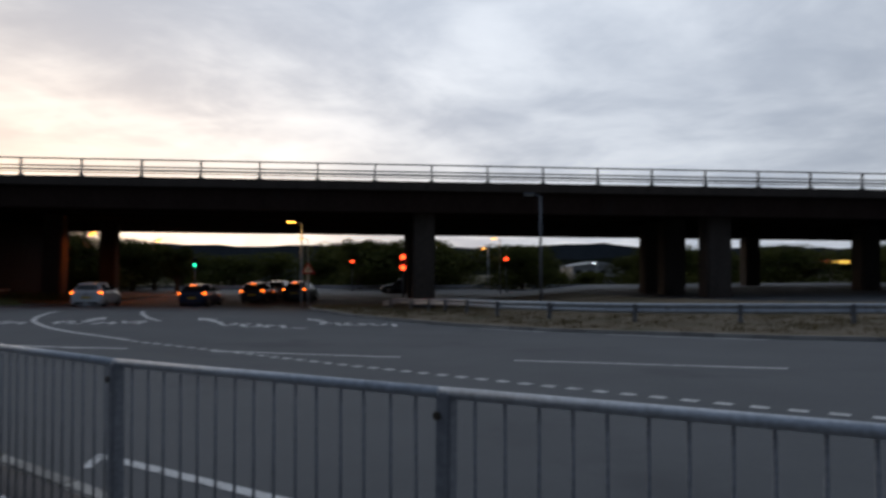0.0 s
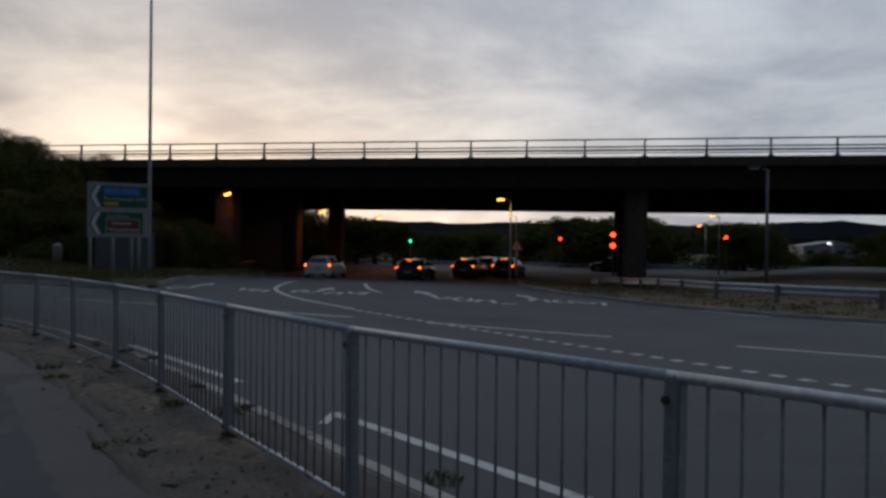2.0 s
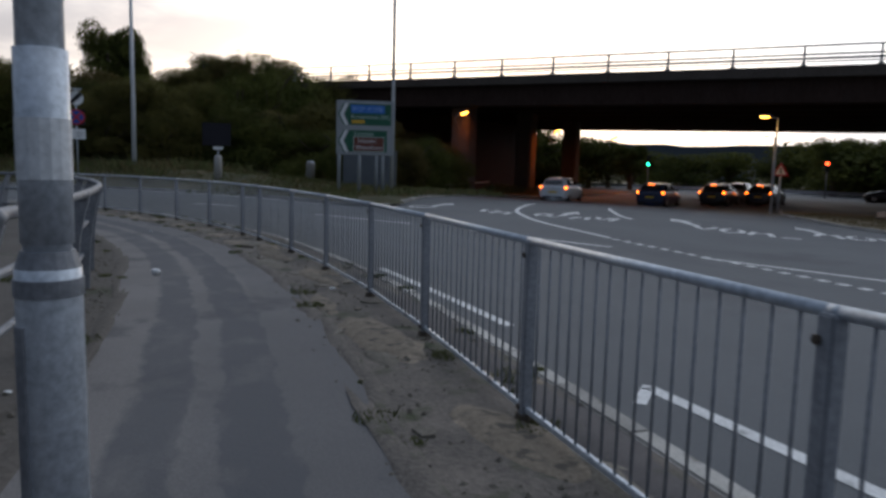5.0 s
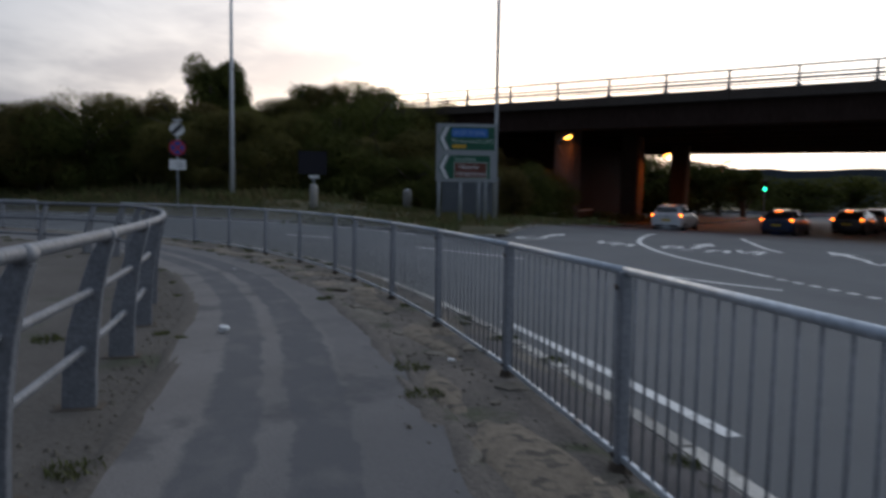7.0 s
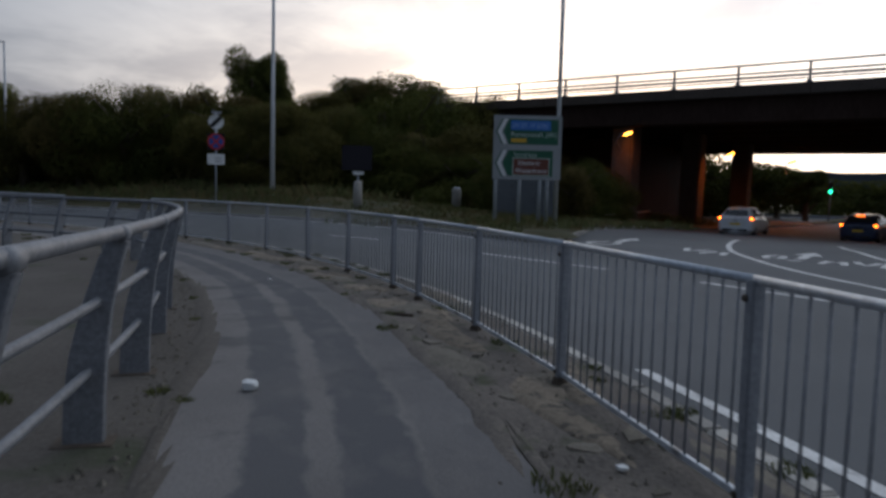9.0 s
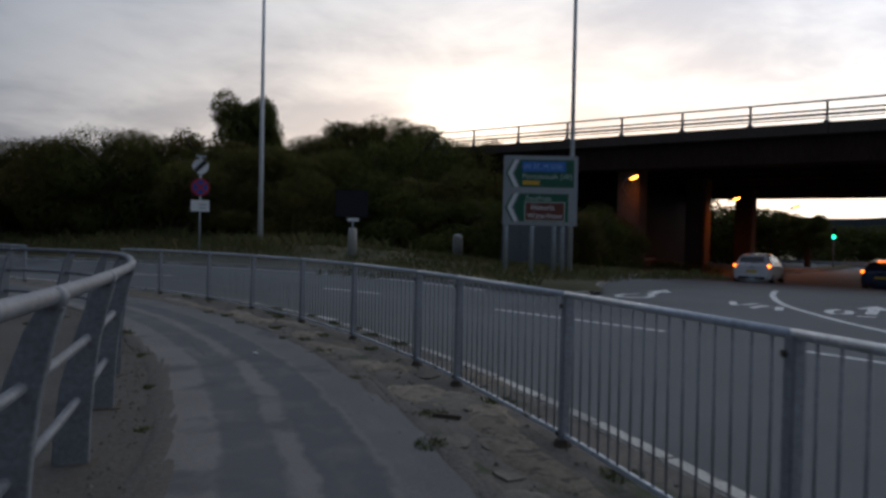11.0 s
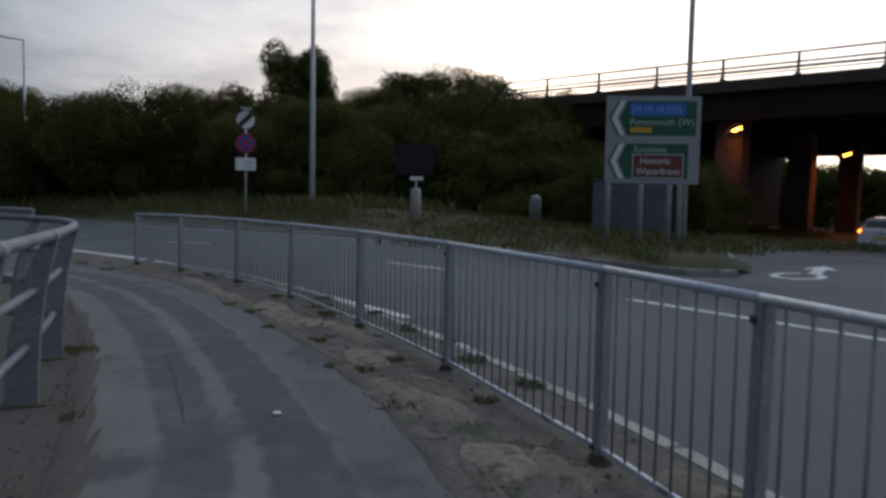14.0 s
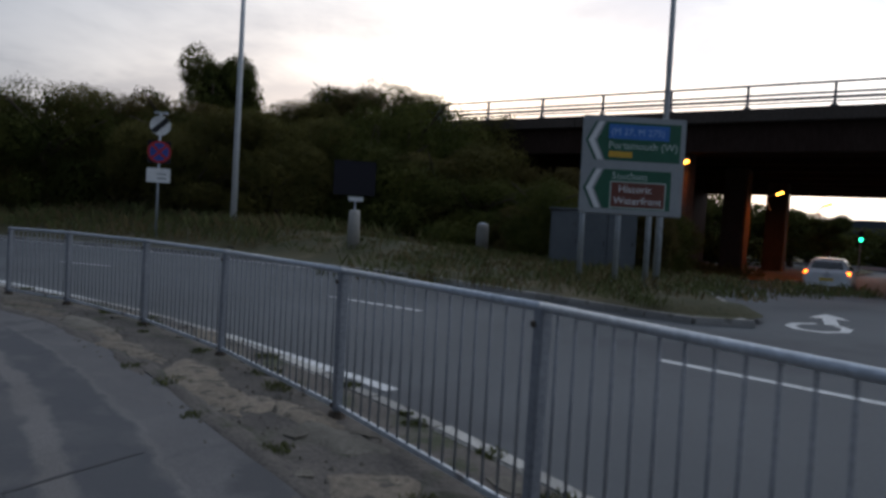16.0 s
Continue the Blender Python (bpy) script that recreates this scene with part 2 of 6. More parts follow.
M_RED = plain("sign_red", (0.42, 0.02, 0.025), 0.5)
M_SIGNBACK = plain("sign_back_dark", (0.009, 0.008, 0.015), 0.8)
M_CABINET = surface("cabinet_grey_blue", (0.085, 0.10, 0.115), (0.12, 0.135, 0.15), scale=2, rough=0.6, bump=0.06, fine=30, spots=(0.07, 0.075, 0.08), spot_scale=1.3)
M_SODIUM = glowing("sodium_lens", (1.0, 0.36, 0.04), 14)
M_YELLOWLAMP = glowing("yellow_lens", (1.0, 0.50, 0.07), 10)
M_PALELAMP = glowing("pale_lens", (0.9, 0.95, 1.0), 14)
M_UNLIT = plain("unlit_lens", (0.6, 0.62, 0.62), 0.3)
M_REDLIGHT = glowing("red_signal", (1.0, 0.05, 0.012), 11)
M_GREENLIGHT = glowing("signal_green", (0.02, 0.85, 0.38), 6)
M_TAIL = glowing("tail_light", (1.0, 0.17, 0.014), 7)
M_TAIL_OFF = plain("tail_lens", (0.3, 0.02, 0.015), 0.25)
M_GLASS = plain("dark_glass", (0.03, 0.035, 0.04), 0.08)
M_TYRE = plain("tyre_rubber", (0.02, 0.02, 0.021), 0.8)
M_RIM = plain("alloy_rim", (0.42, 0.43, 0.44), 0.35, 0.7)
M_CARWHITE = plain("white_car_paint", (0.72, 0.74, 0.76), 0.3, 0.0, 0.6)
M_CARBLUE = plain("dark_blue_car_paint", (0.02, 0.035, 0.09), 0.3, 0.2, 0.6)
M_CARDARK = plain("dark_car_paint", (0.025, 0.025, 0.028), 0.3, 0.2, 0.6)
M_CARGREY = plain("silver_car_paint", (0.30, 0.31, 0.33), 0.3, 0.4, 0.6)
M_PLATE = plain("yellow_number_plate", (0.75, 0.5, 0.04), 0.45)
M_LITTER = plain("white_paper", (0.72, 0.74, 0.74), 0.7)


def path_material():
    """Pale worn asphalt with darker repair bands along it: the strip's own coordinates give the place across the path."""
    m = surface("footpath_asphalt", (0.130, 0.121, 0.117), (0.180, 0.170, 0.165), scale=0.9, rough=0.87, bump=0.5, fine=60, spots=(0.082, 0.080, 0.082), spot_scale=1.1, spot_at=0.56)
    t = m.node_tree
    p = t.nodes["Principled BSDF"]
    base = p.inputs["Base Color"].links[0].from_socket
    uv = t.nodes.new("ShaderNodeUVMap")
    uv.uv_map = "along"
    sep = t.nodes.new("ShaderNodeSeparateXYZ")
    t.links.new(uv.outputs[0], sep.inputs[0])

    def mth(op, a, b, c=None, clamp_=False):
        n = t.nodes.new("ShaderNodeMath")
        n.operation, n.use_clamp = op, clamp_
        for i, v in enumerate((a, b, c)):
            if v is None:
                continue
            if isinstance(v, (int, float)):
                n.inputs[i].default_value = v
            else:
                t.links.new(v, n.inputs[i])
        return n.outputs[0]

    def nz(scale, detail, sx=1.0):
        mp = t.nodes.new("ShaderNodeMapping")
        mp.inputs["Scale"].default_value = (sx, 1, 1)
        t.links.new(uv.outputs[0], mp.inputs[0])
        n = t.nodes.new("ShaderNodeTexNoise")
        n.inputs["Scale"].default_value, n.inputs["Detail"].default_value = scale, detail
        t.links.new(mp.outputs[0], n.inputs["Vector"])
        return n.outputs[0]

    v = mth("MULTIPLY_ADD", nz(7.0, 6, 0.7), 0.14, mth("MULTIPLY_ADD", nz(1.6, 8, 0.5), 0.24, mth("SUBTRACT", sep.outputs[1], 0.19)))
    total = None
    for centre, half, amount in ((-1.97, 0.15, 0.78), (-1.44, 0.17, 0.85), (-0.96, 0.22, 0.40)):
        d = mth("ABSOLUTE", mth("SUBTRACT", v, centre), 0)
        band = mth("MULTIPLY", mth("SUBTRACT", 1.0, mth("DIVIDE", mth("SUBTRACT", d, half), 0.055, None, True), None, True), amount)
        total = band if total is None else mth("MAXIMUM", total, band)
    fresh = mth("MULTIPLY", mth("DIVIDE", mth("SUBTRACT", mth("MULTIPLY_ADD", nz(1.1, 5, 0.6), -3.0, 42.5), sep.outputs[0]), 4.0, None, True), mth("DIVIDE", mth("ADD", v, 2.2), 0.7, None, True))
    total = mth("MULTIPLY", total, mth("MULTIPLY", mth("MULTIPLY_ADD", nz(0.7, 4, 0.5), 2.8, -0.25, True), mth("MULTIPLY_ADD", nz(3.2, 6, 0.6), 2.4, -0.20, True)))
    total = mth("MAXIMUM", total, mth("MULTIPLY", fresh, 0.5))
    mx = t.nodes.new("ShaderNodeMix")
    mx.data_type = "RGBA"
    t.links.new(total, mx.inputs[0])
    t.links.new(base, mx.inputs[6])
    mx.inputs[7].default_value = (0.060, 0.064, 0.074, 1)
    t.links.new(mx.outputs[2], p.inputs["Base Color"])
    return m


M_FOOTPATH = path_material()
# the haze of distance is painted into the hill as blue-grey
M_HILL = surface("hazy_hill", (0.05, 0.065, 0.085), (0.075, 0.09, 0.11), scale=0.02, rough=1, bump=0.0, fine=0.3)
M_WOODFAR = surface("far_wood", (0.025, 0.032, 0.02), (0.05, 0.055, 0.032), scale=0.15, rough=1, bump=0, fine=3)
M_SHED = plain("blue_shed_cladding", (0.04, 0.06, 0.12), 0.6)
M_SHEDLIGHT = plain("pale_cladding", (0.35, 0.36, 0.38), 0.6)

# ---- helpers for building ----
def part(name, bm, mat, parent=None, label="", smooth=False):
    """Links a bmesh as one mesh object, under a thing or a part."""
    me = bpy.data.meshes.new(name)
    bm.to_mesh(me)
    bm.free()
    return part_of(name, me, mat, parent, label, smooth)


def part_of(name, me, mat, parent=None, label="", smooth=False):
    if mat and not me.materials:
        me.materials.append(mat)
    if smooth:
        me.shade_smooth()
    ob = new(name, me)
    if parent:
        ob.parent = parent
    return tagged(ob, label)


def box(bm, x0, x1, y0, y1, z0, z1, m=None, bevel=0.0):
    r = bmesh.ops.create_cube(bm, size=1.0)
    vs = r["verts"]
    for v in vs:
        v.co = Vector((x0 + (v.co.x + 0.5) * (x1 - x0), y0 + (v.co.y + 0.5) * (y1 - y0), z0 + (v.co.z + 0.5) * (z1 - z0)))
    if bevel:
        es = list({e for v in vs for e in v.link_edges})
        vs = list({v for f in bmesh.ops.bevel(bm, geom=es, offset=bevel, segments=2, affect="EDGES")["faces"] for v in f.verts} | {v for v in vs if v.is_valid})
    if m:
        bmesh.ops.transform(bm, matrix=m, verts=[v for v in vs if v.is_valid])
    return bm


def boxed(*a, **k):
    return box(bmesh.new(), *a, **k)


def tube(bm, pts, radius, sides=10, caps=True, r_end=None):
    """A round bar along a line of points."""
    pts = [Vector(p) for p in pts]
    rings = []
    up = Vector((0, 0, 1))
    for i, p in enumerate(pts):
        d = (pts[min(i + 1, len(pts) - 1)] - pts[max(i - 1, 0)]).normalized()
        side = d.cross(up)
        side = side.normalized() if side.length > 1e-3 else Vector((1, 0, 0))
        top = side.cross(d)
        r = radius if r_end is None else radius + (r_end - radius) * i / (len(pts) - 1)
        rings.append([bm.verts.new(p + r * (math.cos(2 * math.pi * k / sides) * side + math.sin(2 * math.pi * k / sides) * top)) for k in range(sides)])
    for a, b in zip(rings, rings[1:]):
        for k in range(sides):
            bm.faces.new((a[k], a[(k + 1) % sides], b[(k + 1) % sides], b[k]))
    if caps:
        bm.faces.new(rings[0][::-1])
        bm.faces.new(rings[-1])
    return bm


def tubed(*a, **k):
    return tube(bmesh.new(), *a, **k)


def prism(bm, outline, y0, y1, m=None):
    """A flat outline in x, z, given a thickness along y."""
    a = [bm.verts.new((x, y0, z)) for x, z in outline]
    b = [bm.verts.new((x, y1, z)) for x, z in outline]
    bm.faces.new(a)
    bm.faces.new(b[::-1])
    for i in range(len(a)):
        j = (i + 1) % len(a)
        bm.faces.new((a[i], b[i], b[j], a[j]))
    bmesh.ops.recalc_face_normals(bm, faces=bm.faces)
    if m:
        bmesh.ops.transform(bm, matrix=m, verts=a + b)
    return bm


def thing(name, m, label, category, group="", kind=""):
    e = new(name)
    e.empty_display_size = 0.2
    e.matrix_world = m
    return tagged(e, label, category, group, kind)


def clamp(v, a=0.0, b=1.0):
    return max(a, min(b, v))


def z_road(x, y):
    return -0.075 + 0.002 * clamp(x + 6, 0, 12) + 0.01 * clamp(x + 4, -18, 30) + 0.02 * clamp(y - 7, 0, 12) * clamp((-x - 8) / 12) - 0.04 * clamp(y - 24, 0, 20) * clamp((-x - 2) / 8) - 0.02 * clamp(y - 9, 0, 14) * clamp((x + 12) / 8)


def z_path(x, y):
    return z_road(x, y) + 0.115


class Line:
    """A line on the plan, with points and normals by length; the normal points to the line's right hand side walking from first to last."""

    def __init__(self, pts, smooth=3):
        p = [Vector(q) for q in pts]
        for _ in range(smooth):
            q = [p[0]]
            for a, b in zip(p, p[1:]):
                q += [a * 0.75 + b * 0.25, a * 0.25 + b * 0.75]
            p = q + [p[-1]]
        self.p = p
        self.s = [0.0]
        for a, b in zip(p, p[1:]):
            self.s.append(self.s[-1] + (b - a).length)
        self.length = self.s[-1]

    def at(self, s, off=0.0):
        s = clamp(s, 0, self.length - 1e-6)
        i = max(k for k in range(len(self.s) - 1) if self.s[k] <= s)
        f = (s - self.s[i]) / (self.s[i + 1] - self.s[i])
        d = (self.p[min(i + 2, len(self.p) - 1)] - self.p[max(i - 1, 0)]).normalized()
        q = self.p[i].lerp(self.p[i + 1], f)
        return Vector((q.x + d.y * off, q.y - d.x * off)), d

    def near(self, x, y):
        """Length along the line of the point nearest to (x, y), and the distance, positive to the right hand side."""
        best = None
        for i, (a, b) in enumerate(zip(self.p, self.p[1:])):
            ab = b - a
            f = clamp((Vector((x, y)) - a).dot(ab) / ab.length_squared)
            q = a + f * ab
            dx, dy = x - q.x, y - q.y
            dd = dx * dx + dy * dy
            if best is None or dd < best[0]:
                best = (dd, self.s[i] + f * ab.length, math.copysign(math.sqrt(dd), dx * ab.y - dy * ab.x))
        return best[1], best[2]


def strip(line, s0, s1, offs, zfun, step=0.5, wobble=0.0):
    """A sheet along a line between offsets, on the height that zfun(x, y, offset) gives."""
    n = max(1, int((s1 - s0) / step))
    verts, faces = [], []
    for i in range(n + 1):
        s = s0 + (s1 - s0) * i / n
        for k, o in enumerate(offs):
            w = wobble * noise.noise((s * 0.9, k * 7.3, 1.7)) if 0 < k < len(offs) - 1 or wobble < 0 else 0
            q, _ = line.at(s, o + w)
            verts.append((q.x, q.y, zfun(q.x, q.y, o)))
    m = len(offs)
    for i in range(n):
        for k in range(m - 1):
            a = i * m + k
            faces.append((a, a + 1, a + m + 1, a + m))
    me = bpy.data.meshes.new("strip")
    me.from_pydata(verts, [], faces)
    me.update()
    bm = bmesh.new()
    bm.from_mesh(me)
    bpy.data.meshes.remove(me)
    bmesh.ops.recalc_face_normals(bm, faces=bm.faces)
    if sum(f.normal.z for f in bm.faces) < 0:
        bmesh.ops.reverse_faces(bm, faces=bm.faces)
    return bm


# ---- plan: the lines that the place is laid out on ----
# posts of the pedestrian guard rail beside the road, from behind the first standpoint onwards
RAIL = [(7.8, 1.6), (5.75, 2.0), (3.75, 2.45), (1.70, 2.98), (-0.243, 3.633), (-2.06, 4.27), (-3.87, 5.13), (-5.77, 6.07), (-7.554, 6.866), (-9.57, 7.64),
        (-11.51, 8.27), (-13.485, 8.78), (-14.57, 9.01), (-16.68, 9.30), (-18.74, 9.42), (-21.17, 9.435), (-23.33, 9.24), (-25.58, 8.745), (-27.02, 8.15)]
RAIL_LINE = Line([(30, 0), (18, 0), (12, 0.5)] + RAIL + [(-30.5, 6.9), (-35, 5.0), (-42, 1.0), (-60, -10)], 2)
HANDRAIL = [(-2.3, 0.9), (-3.75, 1.77), (-5.2, 2.56), (-6.8, 3.35), (-8.45, 4.06), (-9.89, 4.61), (-11.35, 5.11), (-13.05, 5.58), (-14.7, 5.98), (-16.4, 6.27),
            (-17.95, 6.5), (-19.4, 6.62), (-20.9, 6.55), (-22.2, 6.1), (-23.2, 5.3), (-24.3, 4.5), (-25.7, 3.7), (-27.1, 3.0), (-28.5, 2.3)]
FAR_KERB = Line([(-95, -12), (-60, 4), (-46.9, 10.7), (-36.2, 15.2), (-29.95, 16.9), (-25.1, 17.0), (-22.3, 16.95), (-21.0, 16.95), (-20.5, 17.5), (-21.8, 19.1), (-23.3, 20.9), (-24.9, 22.7), (-28.0, 27.0), (-30.6, 30.3), (-33.2, 36), (-35.2, 44), (-37.5, 54), (-42, 72), (-50, 90)], 2)
RIGHT_KERB = Line([(60, 17), (30, 18), (12, 18.8), (7.0, 19.85), (3.8, 20.75), (-1.0, 22.8), (-6.6, 26.0), (-12.4, 31.9), (-16.5, 40), (-19.2, 46.6), (-20.2, 49.5), (-19.6, 51), (-17.5, 51), (-14, 50), (0, 51), (30, 56), (70, 66)], 2)
# the bridge: bearing of its edge, distance of its near face, and its levels
BR = radians(17.0)
BU, BN = Vector((math.cos(BR), math.sin(BR))), Vector((-math.sin(BR), math.cos(BR)))
BRIDGE = Matrix.Translation((BN.x * 43.1, BN.y * 43.1, 6.78)) @ Matrix.Rotation(BR, 4, "Z") @ Matrix.Rotation(0.010, 4, "Y")

# ---- setting ----
me = bpy.data.meshes.new("ground")
g = [-3000, -900, -300, -140, 140, 300, 900, 3000]
me.from_pydata([(x, y, -1.2) for y in g for x in g], [], [(j * 8 + i, j * 8 + i + 1, j * 8 + i + 9, j * 8 + i + 8) for j in range(7) for i in range(7)])
tagged(part_of("ground", me, M_GRASSLAND), "rough grass and earth reaching to the horizon", "ground", kind="structure")

nx, ny = 150, 130
xs = [-95 + 165 * i / nx for i in range(nx + 1)]
ys = [-30 + 125 * j / ny for j in range(ny + 1)]
me = bpy.data.meshes.new("road")
me.from_pydata([(x, y, z_road(x, y)) for y in ys for x in xs], [], [(j * (nx + 1) + i, j * (nx + 1) + i + 1, (j + 1) * (nx + 1) + i + 1, (j + 1) * (nx + 1) + i) for j in range(ny) for i in range(nx)])
tagged(part_of("road", me, M_ROAD, smooth=True), "dark grey worn asphalt roundabout carriageway with white markings", "road", kind="structure")

S0, S1 = 8.0, RAIL_LINE.length - 12


def lumps(x, y, amount):
    return amount * (noise.noise((x * 1.7, y * 1.7, 0.3)) + 0.5 * noise.noise((x * 5.1, y * 5.1, 2.2)))


def verge_z(x, y, o):
    return z_path(x, y) + (lumps(x, y, 0.020) if -0.7 < o < 0.45 else 0) + (-0.012 if abs(o - 0.47) < 0.01 else 0.0)


verge = part("verge", strip(RAIL_LINE, S0, S1, [-0.77, -0.6, -0.4, -0.2, 0.0, 0.2, 0.4, 0.47], verge_z, 0.25), M_VERGE, smooth=True)
tagged(verge, "narrow dry verge of earth, weeds and broken concrete under the guard rail", "verge", kind="structure")
s_m0, s_m1 = RAIL_LINE.near(6.0, 2.0)[0], RAIL_LINE.near(-9.0, 7.4)[0]
tagged(part("verge_margin", strip(RAIL_LINE, s_m0, s_m1, [0.05, 0.15, 0.3, 0.466], lambda x, y, o: z_path(x, y) + (0.022 + 0.5 * lumps(x, y, 0.012) if 0.1 < o < 0.45 else -0.01), 0.25, 0.05), M_MARGIN, smooth=True),
       "dark crumbling asphalt margin between guard rail and kerb", "verge", kind="structure")
PATH_OFFS = [-2.55, -2.1, -1.65, -1.2, -0.72]
pave_bm = strip(RAIL_LINE, S0, S1, PATH_OFFS, lambda x, y, o: z_path(x, y) + 0.006, 0.5)
uv_layer = pave_bm.loops.layers.uv.new("along")
rows_n = max(1, int((S1 - S0) / 0.5))
pave_bm.verts.ensure_lookup_table()
for f in pave_bm.faces:
    for lp in f.loops:
        i, k = divmod(lp.vert.index, len(PATH_OFFS))
        lp[uv_layer].uv = (S0 + (S1 - S0) * i / rows_n, PATH_OFFS[k])
tagged(part("pavement", pave_bm, M_FOOTPATH, smooth=True),
       "dark patched asphalt footpath curving beside the road", "pavement", kind="structure")
tagged(part("bare_ground", strip(RAIL_LINE, S0, S1, [-38, -20, -12, -8, -5, -3.9, -3.2, -2.49], lambda x, y, o: z_path(x, y) + (lumps(x, y, 0.02) if o < -3 else 0.0) + 0.10 * clamp(-o - 9, 0, 14), 0.5), M_DIRT, smooth=True),
       "bare brown-grey earth with sparse weeds behind the handrail", "ground", kind="structure")


def far_height(x, y, d):
    left = clamp((-x - 27) / 8) * max(clamp((24.5 - y) / 6), clamp((-x - 36) / 5) * clamp((40 - y) / 12))
    u, n = x * BU.x + y * BU.y, x * BN.x + y * BN.y
    rise = 5.4 * clamp((n - 27) / 14) * clamp((-u - 37) / 4) * clamp((d - 4) / 6)
    return z_road(x, y) + 0.12 + 0.17 * clamp((d - 0.4) / 1.8) + left * 0.2 * clamp(d - 1.2, 0, 3.2) + rise + lumps(x, y, 0.05) * clamp(d - 0.5)


tagged(part("verge_edge", strip(FAR_KERB, 0, FAR_KERB.length, [-0.12, -0.5, -0.9, -1.3], lambda x, y, o: far_height(x, y, -o), 0.7), M_GRASSLAND, smooth=True),
       "trodden grass edge behind the far kerb", "verge", kind="structure")
nose = Vector((-22.0, 18.05))
ring = [(nose.x + 1.2 * math.cos(2 * math.pi * k / 28), nose.y + 0.95 * math.sin(2 * math.pi * k / 28)) for k in range(28)]
me = bpy.data.meshes.new("verge_nose")
nose_v = [(x, y, z_road(x, y) + 0.10) for x, y in ring] + [(nose.x + 0.75 * (x - nose.x), nose.y + 0.75 * (y - nose.y), z_road(x, y) + 0.235) for x, y in ring] + [(nose.x, nose.y, z_road(nose.x, nose.y) + 0.30)]
me.from_pydata(nose_v, [], [(k, (k + 1) % 28, 28 + (k + 1) % 28, 28 + k) for k in range(28)] + [(28 + k, 28 + (k + 1) % 28, 56) for k in range(28)])
tagged(part_of("verge_nose", me, M_GRASSLAND, smooth=True), "rounded grass tip of the bank at the junction", "verge", kind="structure")
gx = [-100 + 0.9 * i for i in range(93)]
gy = [-14 + 0.9 * j for j in range(84)]
verts, index, faces = [], {}, []
for j, y in enumerate(gy):
    for i, x in enumerate(gx):
        d = -FAR_KERB.near(x, y)[1]
        if d > 0.35:
            index[i, j] = len(verts)
            verts.append((x, y, far_height(x, y, d) - 0.012))
for i, j in index:
    quad = [(i, j), (i + 1, j), (i + 1, j + 1), (i, j + 1)]
    if all(q in index for q in quad):
        faces.append([index[q] for q in quad])
me = bpy.data.meshes.new("bank_far")
me.from_pydata(verts, [], faces)
tagged(part_of("bank_far", me, M_GRASSLAND, smooth=True), "rough grass bank rising from the far kerb to the hedge", "verge", kind="structure")


def right_z(x, y, o):
    d = o
    return z_road(x, y) + 0.09 + (0.004 * clamp(d, 0, 30) + 0.3 * clamp((d - 8) / 14) * clamp((y - 28) / 14) + lumps(x, y, 0.05) * clamp(d)) * (1 if d > 0.15 else 0)


tagged(part("verge_right", strip(RIGHT_KERB, 0, 92, [0.0, 0.14, 0.6, 1.5, 3, 5, 8, 12, 17], right_z, 1.0), M_DRYGRASS, smooth=True),
       "dry yellowed grass island behind the crash barrier", "verge", kind="structure")

# ---- bridge ----
bridge = thing("road_bridge", BRIDGE, "long dark concrete motorway bridge on broad piers, with metal parapet rails", "bridge", kind="structure")
LU, RU, DEEP = -58.0, 120.0, 35.0
part("deck_edge", boxed(LU, RU, 0.0, 0.9, -0.55, 0.0, bevel=0.03), M_CONC, bridge, "weathered concrete edge beam, darkened for shade")
part("deck_edge", boxed(LU, RU, DEEP - 0.9, DEEP, -0.55, 0.0, bevel=0.03), M_CONC, bridge, "weathered concrete edge beam, darkened for shade")
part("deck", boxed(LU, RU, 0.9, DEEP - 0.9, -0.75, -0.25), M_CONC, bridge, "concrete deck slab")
# beams take the darkened colour where the deck's shade falls
part("main_beam", boxed(LU, RU, 0.35, 1.2, -1.80, -0.55, bevel=0.02), M_BEAM, bridge, "brown stained deep beam, darkened for shade")
part("main_beam", boxed(LU, RU, DEEP - 1.2, DEEP - 0.35, -1.52, -0.55, bevel=0.02), M_BEAM, bridge, "brown stained deep beam, darkened for shade")
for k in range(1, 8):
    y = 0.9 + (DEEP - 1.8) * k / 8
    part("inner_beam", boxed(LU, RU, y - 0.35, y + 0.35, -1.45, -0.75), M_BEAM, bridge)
for k in range(1, 60):
    if k % 5 == 0:
        x = LU + (RU - LU) * k / 60
        part("joint_strip", boxed(x - 0.02, x + 0.02, -0.006, 0.02, -0.53, -0.02), M_BEAM, bridge)
# parapet rails and posts, on both sides of the deck
post_me = None
for side, yy in (("near", 0.35), ("far", DEEP - 0.35)):
    for h, r in ((1.02, 0.045), (0.60, 0.045), (0.40, 0.06), (0.24, 0.03)):
        part("parapet_rail", tubed([(LU, yy, h), (RU, yy, h)], r, 8), M_GALVDARK, bridge, "grey metal rail")
    for k in range(int((RU - LU) / 3.35) + 1):
        if post_me is None:
            bm = boxed(-0.045, 0.045, -0.07, 0.07, 0.0, 1.05, bevel=0.01)
            prism(bm, [(-0.2, 0.0), (0.2, 0.0), (0.06, 0.16), (-0.06, 0.16)], -0.09, 0.09)
            post_me = bpy.data.meshes.new("parapet_post")
            bm.to_mesh(post_me)
            bm.free()
        ob = part_of("parapet_post", post_me, M_GALVDARK, bridge)
        ob.location = (LU + 3.35 * k + 0.8, yy, 0)
# safety barrier along the middle of the deck
part("safety_barrier", boxed(LU, RU, 6.0, 6.12, 0.30, 0.55, bevel=0.03), M_GALVDARK, bridge, "grey metal crash barrier on the deck")
